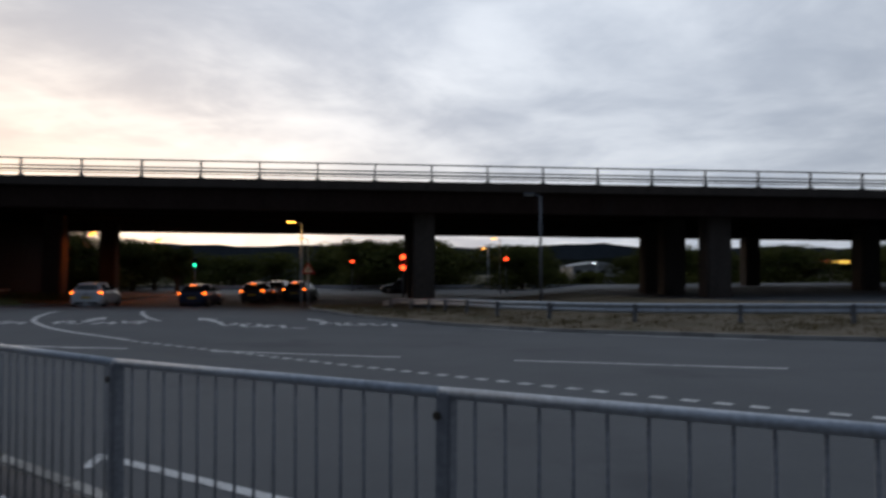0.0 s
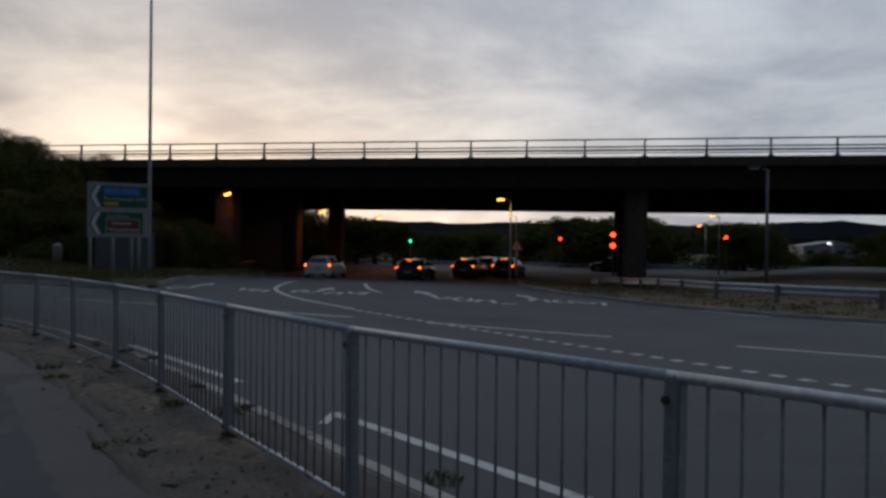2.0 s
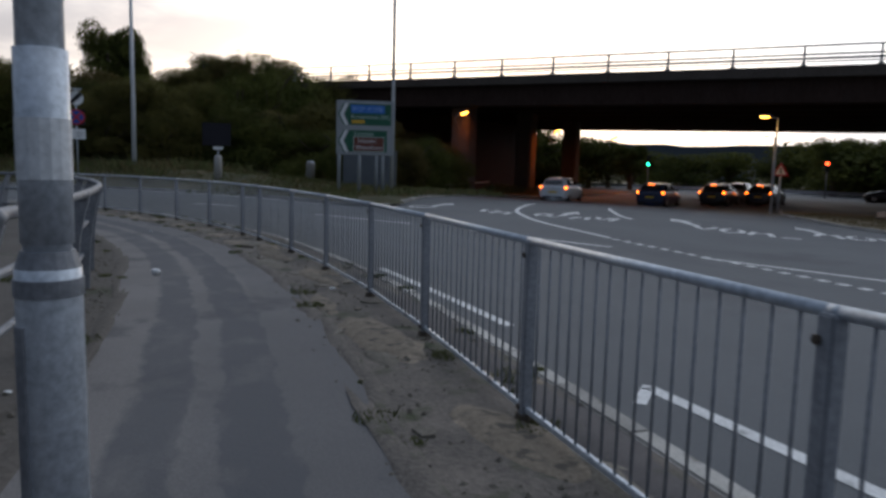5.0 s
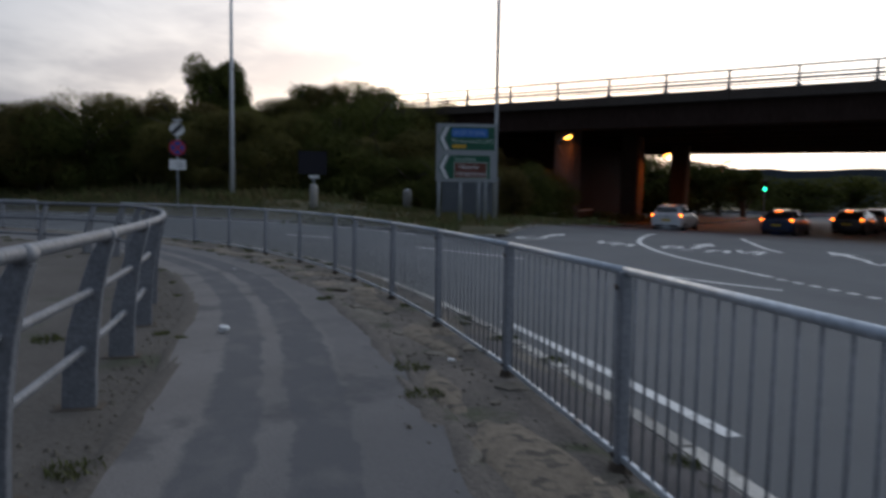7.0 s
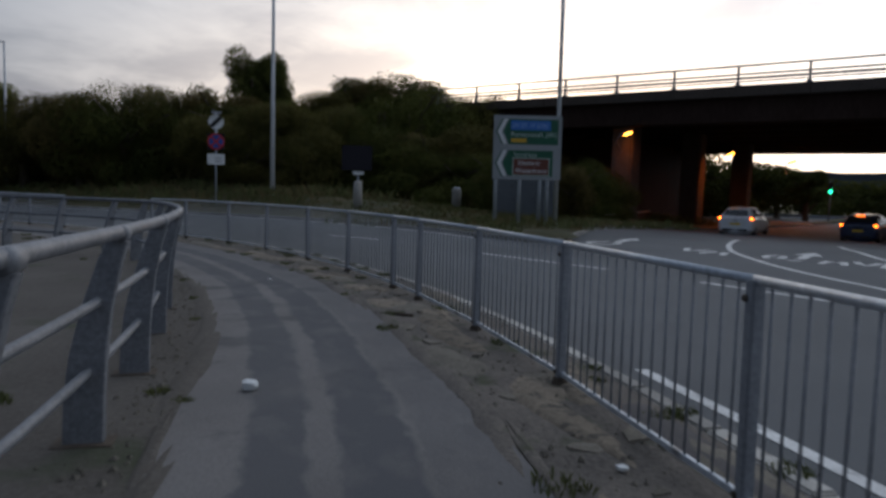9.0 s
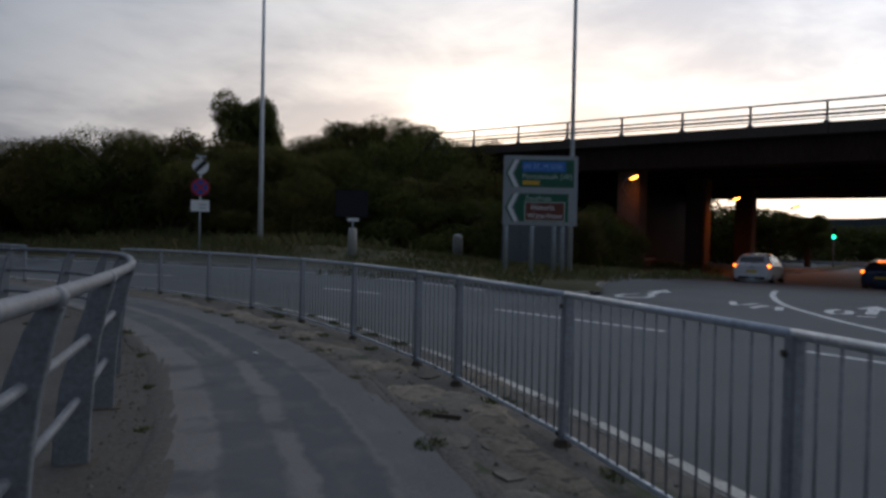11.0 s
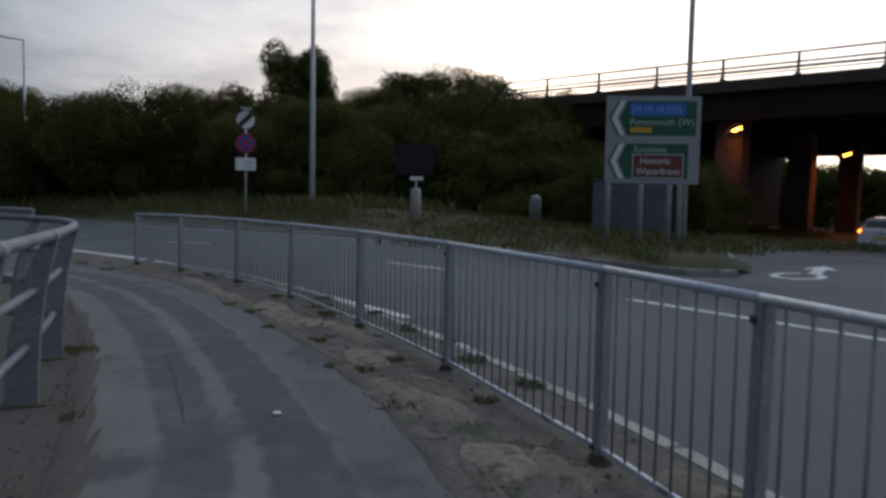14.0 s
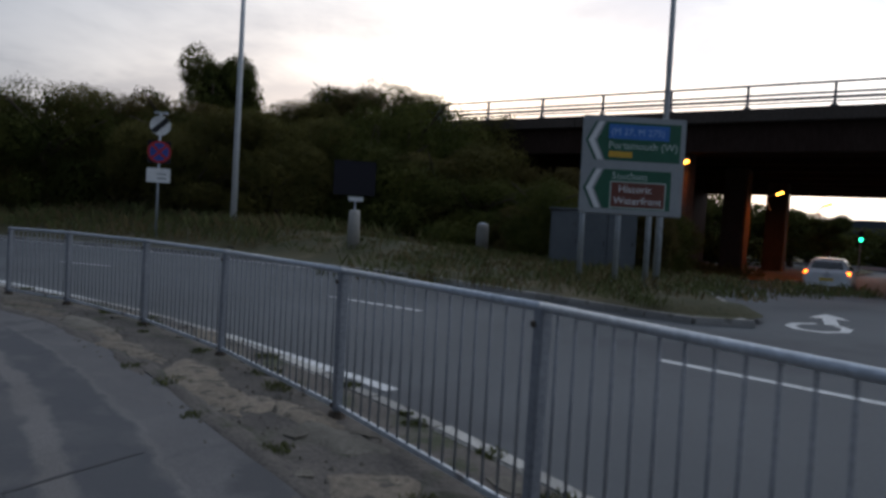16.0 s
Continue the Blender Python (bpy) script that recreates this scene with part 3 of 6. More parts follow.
for k in range(90):
    part_of("barrier_post", post_me, None, bridge).matrix_basis = Matrix.Translation((LU + 2 * k, 6.06, -0.25)) @ Matrix.Diagonal((0.8, 0.8, 0.75, 1))


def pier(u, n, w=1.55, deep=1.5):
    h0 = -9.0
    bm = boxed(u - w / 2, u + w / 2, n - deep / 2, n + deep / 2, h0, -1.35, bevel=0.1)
    p = part("pier", bm, M_CONC, bridge, "broad concrete pier, darkened for shade")
    return p


for u, ns in ((-23.7, (1.95, 12.3, 22.5)), (2.75, (1.85, 16.0, 31.0)), (21.2, (2.0, 9.0, 13.0)), (38.5, (2.0, 12.5, 31.0)), (57.0, (2.0, 16.0, 31.0))):
    for n in ns:
        pier(u, n, *((1.3, 1.3) if u < 3 else (1.55, 1.5)))
# abutment wall under the end of the deck; its shade is in the colour
part("abutment", boxed(-34.0, -32.5, 1.5, DEEP, -9, -0.6, bevel=0.05), M_BEAM, bridge, "concrete abutment wall, deep shade put in its colour")
part("wing_wall", boxed(-42.5, -32.503, 0.9, 1.497, -9, -0.6, bevel=0.05), M_BEAM, bridge, "concrete wing wall, deep shade put in its colour")
# embankment that carries the road away behind the hedge
bm = bmesh.new()
prism(bm, [(-40.0, -9), (-40.0, -0.8), (-150, -0.8), (-150, -9)], 1.5, DEEP - 1)
part("embankment_core", bm, M_GRASSLAND, bridge, "earth embankment")

# ---- kerbs, markings ----
def kerb_mesh(length=0.9):
    bm = boxed(0.0, length, -0.07, 0.07, -0.14, 0.0, bevel=0.014)
    m = bpy.data.meshes.new("kerb_stone")
    bm.to_mesh(m)
    bm.free()
    return m


KERB_ME = kerb_mesh()
KERB_NEAR_ME = kerb_mesh()


def kerb_row(parent, line, s0, s1, off, rise, mat=None):
    s = s0
    while s < s1:
        a, d = line.at(s, off)
        b, _ = line.at(s + 0.9, off)
        k = part_of("kerb_stone", KERB_ME if mat is None else KERB_NEAR_ME, mat or M_KERB, parent)
        ang = math.atan2(b.y - a.y, b.x - a.x)
        tilt = random.uniform(-0.006, 0.006)
        k.matrix_basis = Matrix.Translation((a.x, a.y, z_road(a.x, a.y) + rise + random.uniform(-0.006, 0.006))) @ Matrix.Rotation(ang, 4, "Z") @ Matrix.Rotation(-math.atan2(z_road(b.x, b.y) - z_road(a.x, a.y), 0.9) + tilt, 4, "Y")
        s += 0.908


def lay(name, pts, width, label="", lift=0.005, mat=None):
    """A painted line on the road along plan points."""
    ln = Line(pts, 2 if len(pts) > 2 else 0)
    bm = strip(ln, 0, ln.length, [-width / 2, 0, width / 2], lambda x, y, o: z_road(x, y) + lift, 0.4)
    return part(name, bm, mat or M_LINE, road_marks, label)


road_marks = thing("road_markings", Matrix(), "white painted lane lines, dotted guide line and arrows on the asphalt", "road markings", kind="structure")
for pts in ([(-9.9, 8.85), (-7.9, 8.12), (-5.94, 7.34)], [(-3.97, 6.58), (-2.5, 5.98), (-0.2, 5.06)], [(1.8, 4.35), (5.6, 3.4)], [(7.6, 3.1), (12, 2.5)]):
    lay("edge_line", pts, 0.12)
lay("edge_line", [(-19.63, 10.43), (-22.5, 10.2), (-25.35, 9.72), (-29.5, 8.6), (-33.9, 7.0), (-42, 3.4)], 0.15)
for pts in ([(-3.65, 14.84), (-7.9, 14.98)], [(-9.75, 14.75), (-11.3, 14.45), (-13.6, 14.43)], [(-15.63, 14.32), (-19.5, 13.9)], [(-24.06, 13.7), (-26.3, 13.2)], [(-33.8, 10.9), (-35.35, 9.98)],
            [(-1.36, 14.5), (3.2, 13.82)], [(5.5, 13.4), (10.0, 12.6)]):
    lay("lane_dash", pts, 0.14)
fk0, fk1 = FAR_KERB.near(-62, 3.0)[0], FAR_KERB.near(-23.4, 17.0)[0]
lay("edge_line", [FAR_KERB.at(fk0 + (fk1 - fk0) * k / 14, 0.38)[0] for k in range(15)], 0.13)
lay("edge_line", [(-3.98, 6.62), (-3.80, 6.20)], 0.09)
lay("repair_patch", [(-1.02, 5.14), (-0.88, 4.72)], 0.2, "pale worn repair patch beside the kerb", 0.006, M_KERB)
lay("guide_line", [(-20.2, 24.9), (-18.95, 22.6), (-17.4, 20.45), (-16.1, 19.25), (-14.6, 18.1), (-13.07, 17.24), (-11.77, 16.65), (-10.8, 16.25)], 0.15)
lay("guide_line", [(-18.3, 27.4), (-16.8, 25.1), (-14.64, 22.4), (-13.5, 21.44)], 0.15)
for pts in ([(-3.72, 24.15), (-1.51, 22.83)], [(0.37, 21.8), (2.24, 20.98), (4.2, 20.2)]):
    lay("edge_line", pts, 0.12)
dots = Line([(-10.6, 16.1), (-8.13, 15.25), (-5.9, 14.18), (-3.53, 12.92), (-1.49, 11.75), (0.86, 10.42), (3.03, 9.3), (9, 7.2)], 2)
s = 0.0
while s < dots.length - 0.3:
    a, b = dots.at(s)[0], dots.at(s + 0.20)[0]
    lay("guide_dot", [a, b], 0.16)
    s += 0.40


def painted(name, outline, origin, ang, scale=1.0):
    """A flat painted figure: an outline in metres along (x) and across (y) its lane."""
    bm = bmesh.new()
    vs = []
    for x, y in outline:
        px = origin[0] + scale * (x * math.cos(ang) - y * math.sin(ang))
        py = origin[1] + scale * (x * math.sin(ang) + y * math.cos(ang))
        vs.append(bm.verts.new((px, py, z_road(px, py) + 0.006)))
    f = bm.faces.new(vs)
    f.normal_update()
    if f.normal.z < 0:
        f.normal_flip()
    bmesh.ops.triangulate(bm, faces=bm.faces)
    return part(name, bm, M_LINE, road_marks)


WIDE = [(0, -0.2), (2.2, -0.2), (2.2, -0.6), (4.2, 0.0), (2.2, 0.6), (2.2, 0.2), (0, 0.2)]
LANE = math.atan2(24, -10)
for (ox, oy), shape, ang in (((-11.4, 21.5), WIDE, LANE + 0.45), ((-8.8, 23.8), WIDE, LANE + 0.3), ((-15.3, 20.2), WIDE, LANE), ((-20.2, 19.3), WIDE, LANE + 0.1)):
    painted("lane_arrow", shape, (ox, oy), ang, 0.55)
# worn lettering in the lanes, past reading: bent strokes of its size
STROKES = ([(0.5 + 0.5 * math.cos(0.6 + k * 0.55), 0.5 + 0.5 * math.sin(0.6 + k * 0.55)) for k in range(11)], [(0, 0), (1, 0.25), (0.1, 0.5), (1, 0.75), (0, 1)], [(0, 0), (1, 0.1)], [(1, 0), (0, 0.5), (1, 1)], [(0, 0.1), (0.05, 0.9)])
for (ax, ay), (bx, by), shapes in (((-20.3, 18.0), (-19.3, 18.4), (0,)), ((-17.7, 18.7), (-16.4, 19.0), (3, 1)), ((-15.8, 19.4), (-14.8, 19.7), (0, 4)), ((-14.5, 19.6), (-12.9, 20.4), (1, 3, 2)),
                                   ((-11.0, 20.4), (-8.3, 21.5), (3, 0, 1, 4)), ((-8.7, 23.0), (-5.6, 23.8), (1, 0, 3, 2))):
    n = len(shapes)
    for k, shape in enumerate(shapes):
        ox, oy = ax + (bx - ax) * k / n, ay + (by - ay) * k / n
        wx, wy = (bx - ax) / n * 0.8, (by - ay) / n * 0.8
        lay("worn_letter", [(ox + wx * v + 1.2 * u * math.cos(LANE), oy + wy * v + 1.2 * u * math.sin(LANE)) for u, v in STROKES[shape]], 0.16, lift=0.006)
lay("drain_cover", [(-6.3, 25.9), (-5.7, 25.6)], 0.45, "dark iron gully grate", 0.007, M_BLACK)

# ---- guard rail ----
def shared(name, bm, mat, smooth=False):
    m = bpy.data.meshes.new(name)
    bm.to_mesh(m)
    bm.free()
    m.materials.append(mat)
    if smooth:
        m.shade_smooth()
    return m


H_RAIL = 1.03
bm = boxed(-0.03, 0.03, -0.03, 0.03, -0.03, H_RAIL - 0.025, bevel=0.006)
POST_ME = shared("post", bm, M_POST)
BAR_ME = shared("bar", tubed([(0, 0, 0.09), (0, 0, H_RAIL - 0.04)], 0.0068, 6), M_BAR, True)
BOLT_ME = shared("bolt", tubed([(0, -0.04, 0), (0, 0.04, 0)], 0.016, 6), M_FOOT)
FOOT_ME = shared("post_foot", tubed([(0, 0, -0.03), (0, 0, 0.05)], 0.075, 8, r_end=0.05), M_FOOT)


def guard_panel(a, b, last=False):
    za, zb = z_path(*a), z_path(*b)
    L = math.hypot(b[0] - a[0], b[1] - a[1])
    ang = math.atan2(b[1] - a[1], b[0] - a[0])
    t = thing("guard_rail_panel", Matrix.Translation((a[0], a[1], za)) @ Matrix.Rotation(ang, 4, "Z"), "galvanised steel guard rail panel with upright bars on the verge", "guard rail", "guard rail panels")
    dz = zb - za
    part("top_rail", tubed([(-0.02, 0, H_RAIL - 0.022), (L + 0.02, 0, H_RAIL - 0.022 + dz)], 0.021, 10), M_GALV, t, "pale galvanised top rail", True)
    part("lower_rail", boxed(0.03, L - 0.03, -0.014, 0.014, 0.062, 0.095, m=Matrix.Rotation(-math.atan2(dz, L), 4, "Y"), bevel=0.004), M_GALV, t)
    for x in ((0.0, L) if last else (0.0,)):
        p = part_of("post", POST_ME, None, t)
        lean = random.uniform(-0.012, 0.012)
        p.matrix_basis = Matrix.Translation((x, 0, dz * x / L)) @ Matrix.Rotation(lean, 4, "X") @ Matrix.Rotation(random.uniform(-0.01, 0.01), 4, "Y")
        for h in (H_RAIL - 0.10, 0.085):
            part_of("bolt", BOLT_ME, None, p).location = (0.02, 0, h)
        part_of("post_foot", FOOT_ME, None, p)
    n = round(L / 0.118)
    for k in range(1, n):
        x = L * k / n
        part_of("bar", BAR_ME, None, t).matrix_basis = Matrix.Translation((x, random.uniform(-0.003, 0.003), dz * x / L)) @ Matrix.Rotation(random.uniform(-0.006, 0.006), 4, "Y")


for i in range(len(RAIL) - 1):
    guard_panel(RAIL[i], RAIL[i + 1], i == len(RAIL) - 2)
FAR_RAIL = [(-31.3, 6.35), (-33.2, 5.5), (-35.1, 4.7), (-37.0, 3.8), (-38.9, 2.8)]
for i in range(len(FAR_RAIL) - 1):
    guard_panel(FAR_RAIL[i], FAR_RAIL[i + 1], i == len(FAR_RAIL) - 2)

# ---- handrail with bent posts ----
HL = Line(HANDRAIL, 2)
handrail = thing("handrail", Matrix(), "grey steel handrail with bent plate posts and three round rails", "handrail")
outline = [(-0.10, 0.0), (0.10, 0.0), (0.105, 0.25), (0.12, 0.48), (0.15, 0.74), (0.195, 0.95), (0.23, 1.07), (0.14, 1.085), (0.085, 0.98), (0.005, 0.74), (-0.06, 0.48), (-0.09, 0.25)]
bm = bmesh.new()
prism(bm, outline, -0.035, 0.035)
bmesh.ops.bevel(bm, geom=[e for e in bm.edges if abs(e.verts[0].co.y - e.verts[1].co.y) < 1e-4], offset=0.006, segments=1, affect="EDGES")
BENT_ME = shared("bent_post", bm, M_GALVDARK)
FLANGE_ME = shared("base_plate", boxed(-0.15, 0.15, -0.09, 0.09, 0.0, 0.016, bevel=0.004), M_FOOT)
CLAMP_ME = shared("rail_clamp", tubed([(0.19, -0.06, 1.11), (0.19, 0.06, 1.11)], 0.047, 10), M_GALVDARK, True)
s = HL.near(-8.45, 4.06)[0] % 1.51
while s < HL.length:
    q, d = HL.at(s)
    post = part_of("bent_post", BENT_ME, None, handrail)
    # local x points towards the footpath
    post.matrix_basis = Matrix.Translation((q.x, q.y, z_path(q.x, q.y) - 0.01)) @ Matrix.Rotation(math.atan2(d.y, d.x) - math.pi / 2, 4, "Z")
    part_of("base_plate", FLANGE_ME, None, post)
    part_of("rail_clamp", CLAMP_ME, None, post)
    s += 1.51
for h, off, r in ((1.11, 0.19, 0.036), (0.75, 0.085, 0.026), (0.38, 0.03, 0.026)):
    n = int(HL.length / 0.4)
    pts = []
    for i in range(n + 1):
        q, d = HL.at(HL.length * i / n, off)
        pts.append((q.x, q.y, z_path(q.x, q.y) + h))
    part("rail", tubed(pts, r, 10), M_GALVDARK, handrail, "round steel rail", True)

# ---- columns and lamps ----
def column(place, height, r0, r1, label, arm=0.0, arm_yaw=0.0, lens=None, mat=None, lean=0.0, base=0.0, head=True):
    x, y, z = place
    t = thing("street_lamp", Matrix.Translation((x, y, z)) @ Matrix.Rotation(lean, 4, "Y"), label, "street lamp")
    mat = mat or M_POLE
    if base:
        part("base_compartment", tubed([(0, 0, -0.1), (0, 0, base), (0, 0, base + 0.06)], r0 * 1.28, 14, r_end=r0 * 1.24), mat, t, "wider base section with a door", True)
    pts = [(0, 0, -0.1), (0, 0, height * 0.5), (0, 0, height)]
    part("column", tubed(pts, r0, 14, r_end=r1), mat, t, "", True)
    if head:
        c, s_ = math.cos(radians(arm_yaw)), math.sin(radians(arm_yaw))
        pts = [(0, 0, height - 0.05)] + [(c * arm * math.sin(k * math.pi / 8), s_ * arm * math.sin(k * math.pi / 8), height + 0.25 * arm * (1 - math.cos(k * math.pi / 8))) for k in range(1, 5)]
        part("arm", tubed(pts, r1 * 0.8, 8), mat, t, "", True)
        top = height + 0.25 * arm
        m = Matrix.Translation((c * (arm + 0.05), s_ * (arm + 0.05), top)) @ Matrix.Rotation(radians(arm_yaw), 4, "Z")
        lantern = part("lantern", boxed(0, 0.62, -0.13, 0.13, 0.0, 0.12, m=m, bevel=0.045), mat, t, "flat grey lantern head")
        part("lens", boxed(0.08, 0.56, -0.1, 0.1, -0.055, 0.004, m=m, bevel=0.025), lens or M_UNLIT, lantern, "lit lamp lens" if lens else "unlit pale lens")
    return t


column((-25.75, 21.85, 0.25), 14.0, 0.085, 0.05, "tall slim grey street lamp column behind the direction sign", head=False)
column((-42.4, 17.0, 0.58), 15.0, 0.13, 0.065, "tall white street lamp column on the grass bank", head=False, mat=plain("white_column_paint", (0.78, 0.80, 0.82), 0.5))
column((-66.8, 5.75, 0.3), 10.8, 0.12, 0.065, "tall street lamp with a curved arm beside the far road", 2.2, 255)
column((-3.08, 39.8, -0.25), 5.75, 0.09, 0.06, "grey street lamp on the grass island, not lit", 0.25, 197, None, M_GALVDARK)
near_post = column((-3.645, 2.715, 0.0), 7.0, 0.065, 0.054, "grey steel column with a wide base beside the footpath", head=False, mat=M_GALV)
base_part = part("base_compartment", tubed([(0, 0, -0.1), (0, 0, 1.08), (0, 0, 1.13)], 0.090, 18, r_end=0.087), M_GALV, near_post, "wider base section with a door", True)
part("shoulder", tubed([(0, 0, 1.13), (0, 0, 1.18)], 0.087, 18, r_end=0.071), M_GALVDARK, near_post, "dark sloping shoulder")
for a_ in (-150, -75, 165):
    m_ = Matrix.Rotation(radians(a_), 4, "Z")
    part("door_panel", boxed(0.066, 0.0925, -0.034, 0.034, 0.34, 0.98, m=m_, bevel=0.012), M_GALVDARK, base_part, "dark recessed door panel")
part("sleeve", tubed([(0, 0, 1.2), (0, 0, 1.74)], 0.0705, 16), M_GALV, near_post, "outer sleeve of the column", True)
part("pale_band", tubed([(0, 0, 1.38), (0, 0, 1.55)], 0.0725, 16), M_POLE, near_post, "pale band")
part("collar_ring", tubed([(0, 0, 1.05), (0, 0, 1.10)], 0.0930, 18), M_GALVDARK, near_post, "dark ring")
part("collar", tubed([(0, 0, 0.14), (0, 0, 0.26)], 0.095, 16), M_BLACK, near_post, "dark band round the base")

SODIUM = (1.0, 0.21, 0.03)


def wall_lamp(u, n, z, mat, watts):
    """A lantern on a short bracket at a bridge pier."""
    x, y = BU.x * u + BN.x * n, BU.y * u + BN.y * n
    t = thing("bridge_lamp", Matrix.Translation((x, y, z)) @ Matrix.Rotation(BR, 4, "Z") @ Matrix.Rotation(radians(-20), 4, "Y"), "small orange sodium lantern on a bracket at a bridge pier", "lamp", "bridge lamps")
    part("bracket", tubed([(-0.75, 0.5, -0.75), (-0.72, 0.2, -0.1), (-0.45, 0.0, 0.02), (-0.2, 0, 0.03)], 0.03, 8), M_GALVDARK, t, "", True)
    part("lantern", boxed(-0.3, 0.42, -0.15, 0.15, 0.02, 0.14, bevel=0.04), M_GALVDARK, t)
    part("lens", boxed(-0.08, 0.36, -0.11, 0.11, -0.06, 0.03, bevel=0.03), mat, t, "glowing orange lens")
    if watts:
        lamp_light((x + 0.45 * BU.x, y + 0.45 * BU.y, z - 0.12), watts, SODIUM)


wall_lamp(-23.1, 43.6, 4.75, M_SODIUM, 18)
wall_lamp(-21.9, 57.0, 4.3, M_SODIUM, 95)
wall_lamp(-21.7, 72.0, 4.4, M_SODIUM, 200)
for x, y, z, lab, mat, w in ((-18.2, 42.9, -0.75, "street lamp with a lit yellow lantern beside the warning sign", M_YELLOWLAMP, 25), (-29.3, 69.5, -0.9, "distant street lamp with a lit yellow lantern", M_YELLOWLAMP, 0),
                             (-10.4, 75.2, -0.9, "distant street lamp with a lit yellow lantern", M_YELLOWLAMP, 0), (-14.0, 89.8, -0.9, "distant street lamp with a lit amber lantern", M_SODIUM, 0), (-25.0, 90.0, -0.9, "distant street lamp with a lit amber lantern", M_SODIUM, 0)):
    h = {42.9: 5.25, 69.5: 5.6, 75.2: 5.65, 89.8: 5.1, 90.0: 4.6}[y]
    column((x, y, z), h, 0.07, 0.045, lab, 0.3, 190, mat)
    if w:
        lamp_light((x - 0.6, y - 0.1, z + h - 0.02), w, (1.0, 0.55, 0.16))

# ---- signs ----
def on_panel(parent, name, x0, x1, z0, z1, y, mat, label="", bevel=0.0):
    return part(name, boxed(x0, x1, y - 0.004, y + 0.004, z0, z1, bevel=bevel), mat, parent, label)


def lettering(parent, body, size, x, z, y, mat, align="LEFT"):
    cu = bpy.data.curves.new("lettering", "FONT")
    cu.body, cu.size, cu.align_x, cu.extrude = body, size, align, 0.002
    cu.resolution_u = 3
    tmp = new("lettering", cu)
    me = bpy.data.meshes.new_from_object(tmp.evaluated_get(bpy.context.evaluated_depsgraph_get()))
    bpy.data.objects.remove(tmp)
    me.materials.clear()
    bm = bmesh.new()
    bm.from_mesh(me)
    place = Matrix.Translation((x, y, z)) @ Matrix.Rotation(math.pi / 2, 4, "X")
    left = set(bm.verts)
    while left:
        island, todo = set(), [left.pop()]
        while todo:
            v = todo.pop()
            island.add(v)
            for e in v.link_edges:
                o = e.other_vert(v)
                if o in left:
                    left.discard(o)
                    todo.append(o)
        order = {v: i for i, v in enumerate(sorted(island, key=lambda v: v.index))}
        one = bpy.data.meshes.new("letter")
        one.from_pydata([tuple(v.co) for v in order], [], [[order[v] for v in f.verts] for f in bm.faces if f.verts[0] in island])
        part_of("letter", one, mat, parent).matrix_basis = place
    bm.free()
    bpy.data.meshes.remove(me)


SIGN = Matrix.Translation((-25.66, 18.88, 0.28)) @ Matrix.Rotation(math.atan2(1.90, 1.31), 4, "Z")
SW, SB, ST = 2.31, 1.48, 3.66
sign = thing("direction_sign", SIGN, "large grey direction sign with two green arrow panels on posts", "road sign")
board = part("board", boxed(0, SW, 0.0, 0.05, SB, ST, bevel=0.02), M_SIGNGREY, sign, "grey backing board")


def arrow_panel(z0, z1, x1, name):
    zc, h = (z0 + z1) / 2, z1 - z0
    xa = 0.52
    bm = bmesh.new()
    prism(bm, [(xa, z0), (x1, z0), (x1, z1), (xa, z1), (xa - 0.20, zc)], -0.006, 0.0)
    pn = part(name, bm, M_GREEN, board, "dark green panel with a white arrow")
    bm = bmesh.new()
    prism(bm, [(xa - 0.05, z0), (xa - 0.17, z0 + 0.01), (xa - 0.38, zc), (xa - 0.17, z1 - 0.01), (xa - 0.05, z1), (xa - 0.25, zc)], -0.009, 0.0)
    part("chevron", bm, M_WHITE, board, "white chevron")
    bm = bmesh.new()
    prism(bm, [(xa - 0.19, z0 - 0.01), (xa - 0.235, z0), (xa - 0.45, zc), (xa - 0.235, z1), (xa - 0.19, z1 + 0.01), (xa - 0.40, zc)], -0.008, 0.0)
    part("chevron_edge", bm, M_GREEN, board, "dark edge of the chevron")
    return pn


arrow_panel(SB + 1.20, ST - 0.13, SW - 0.12, "upper_panel")
arrow_panel(SB + 0.13, SB + 1.0, SW - 0.28, "lower_panel")
on_panel(board, "blue_patch", 0.58, 1.93, ST - 0.50, ST - 0.18, -0.010, M_BLUE, "blue motorway patch")
lettering(board, "(M 27, M 275)", 0.21, 0.62, ST - 0.41, -0.016, plain("pale_blue", (0.30, 0.46, 0.72), 0.5))
lettering(board, "Portsmouth (W)", 0.23, 0.58, SB + 1.46, -0.012, M_PALE)
on_panel(board, "yellow_lettering", 0.60, 1.12, SB + 1.27, SB + 1.40, -0.010, M_YELLOW, "yellow road number past reading")
lettering(board, "Southsea", 0.22, 0.70, SB + 0.79, -0.012, M_PALE)
on_panel(board, "patch_border", 0.675, 1.925, SB + 0.145, SB + 0.745, -0.007, M_PALE, "pale border of the brown patch")
on_panel(board, "brown_patch", 0.70, 1.90, SB + 0.17, SB + 0.72, -0.010, M_BROWN, "brown tourist patch")
lettering(board, "Historic", 0.23, 0.86, SB + 0.50, -0.016, M_WHITE)
lettering(board, "Waterfront", 0.23, 0.76, SB + 0.24, -0.016, M_WHITE)
for x in (0.12, 0.93, 1.62, 1.88):
    part("leg", tubed([(x, 0.1, -0.3), (x, 0.1, ST - 0.1)], 0.065, 12), M_GALV, sign, "grey tubular post", True)

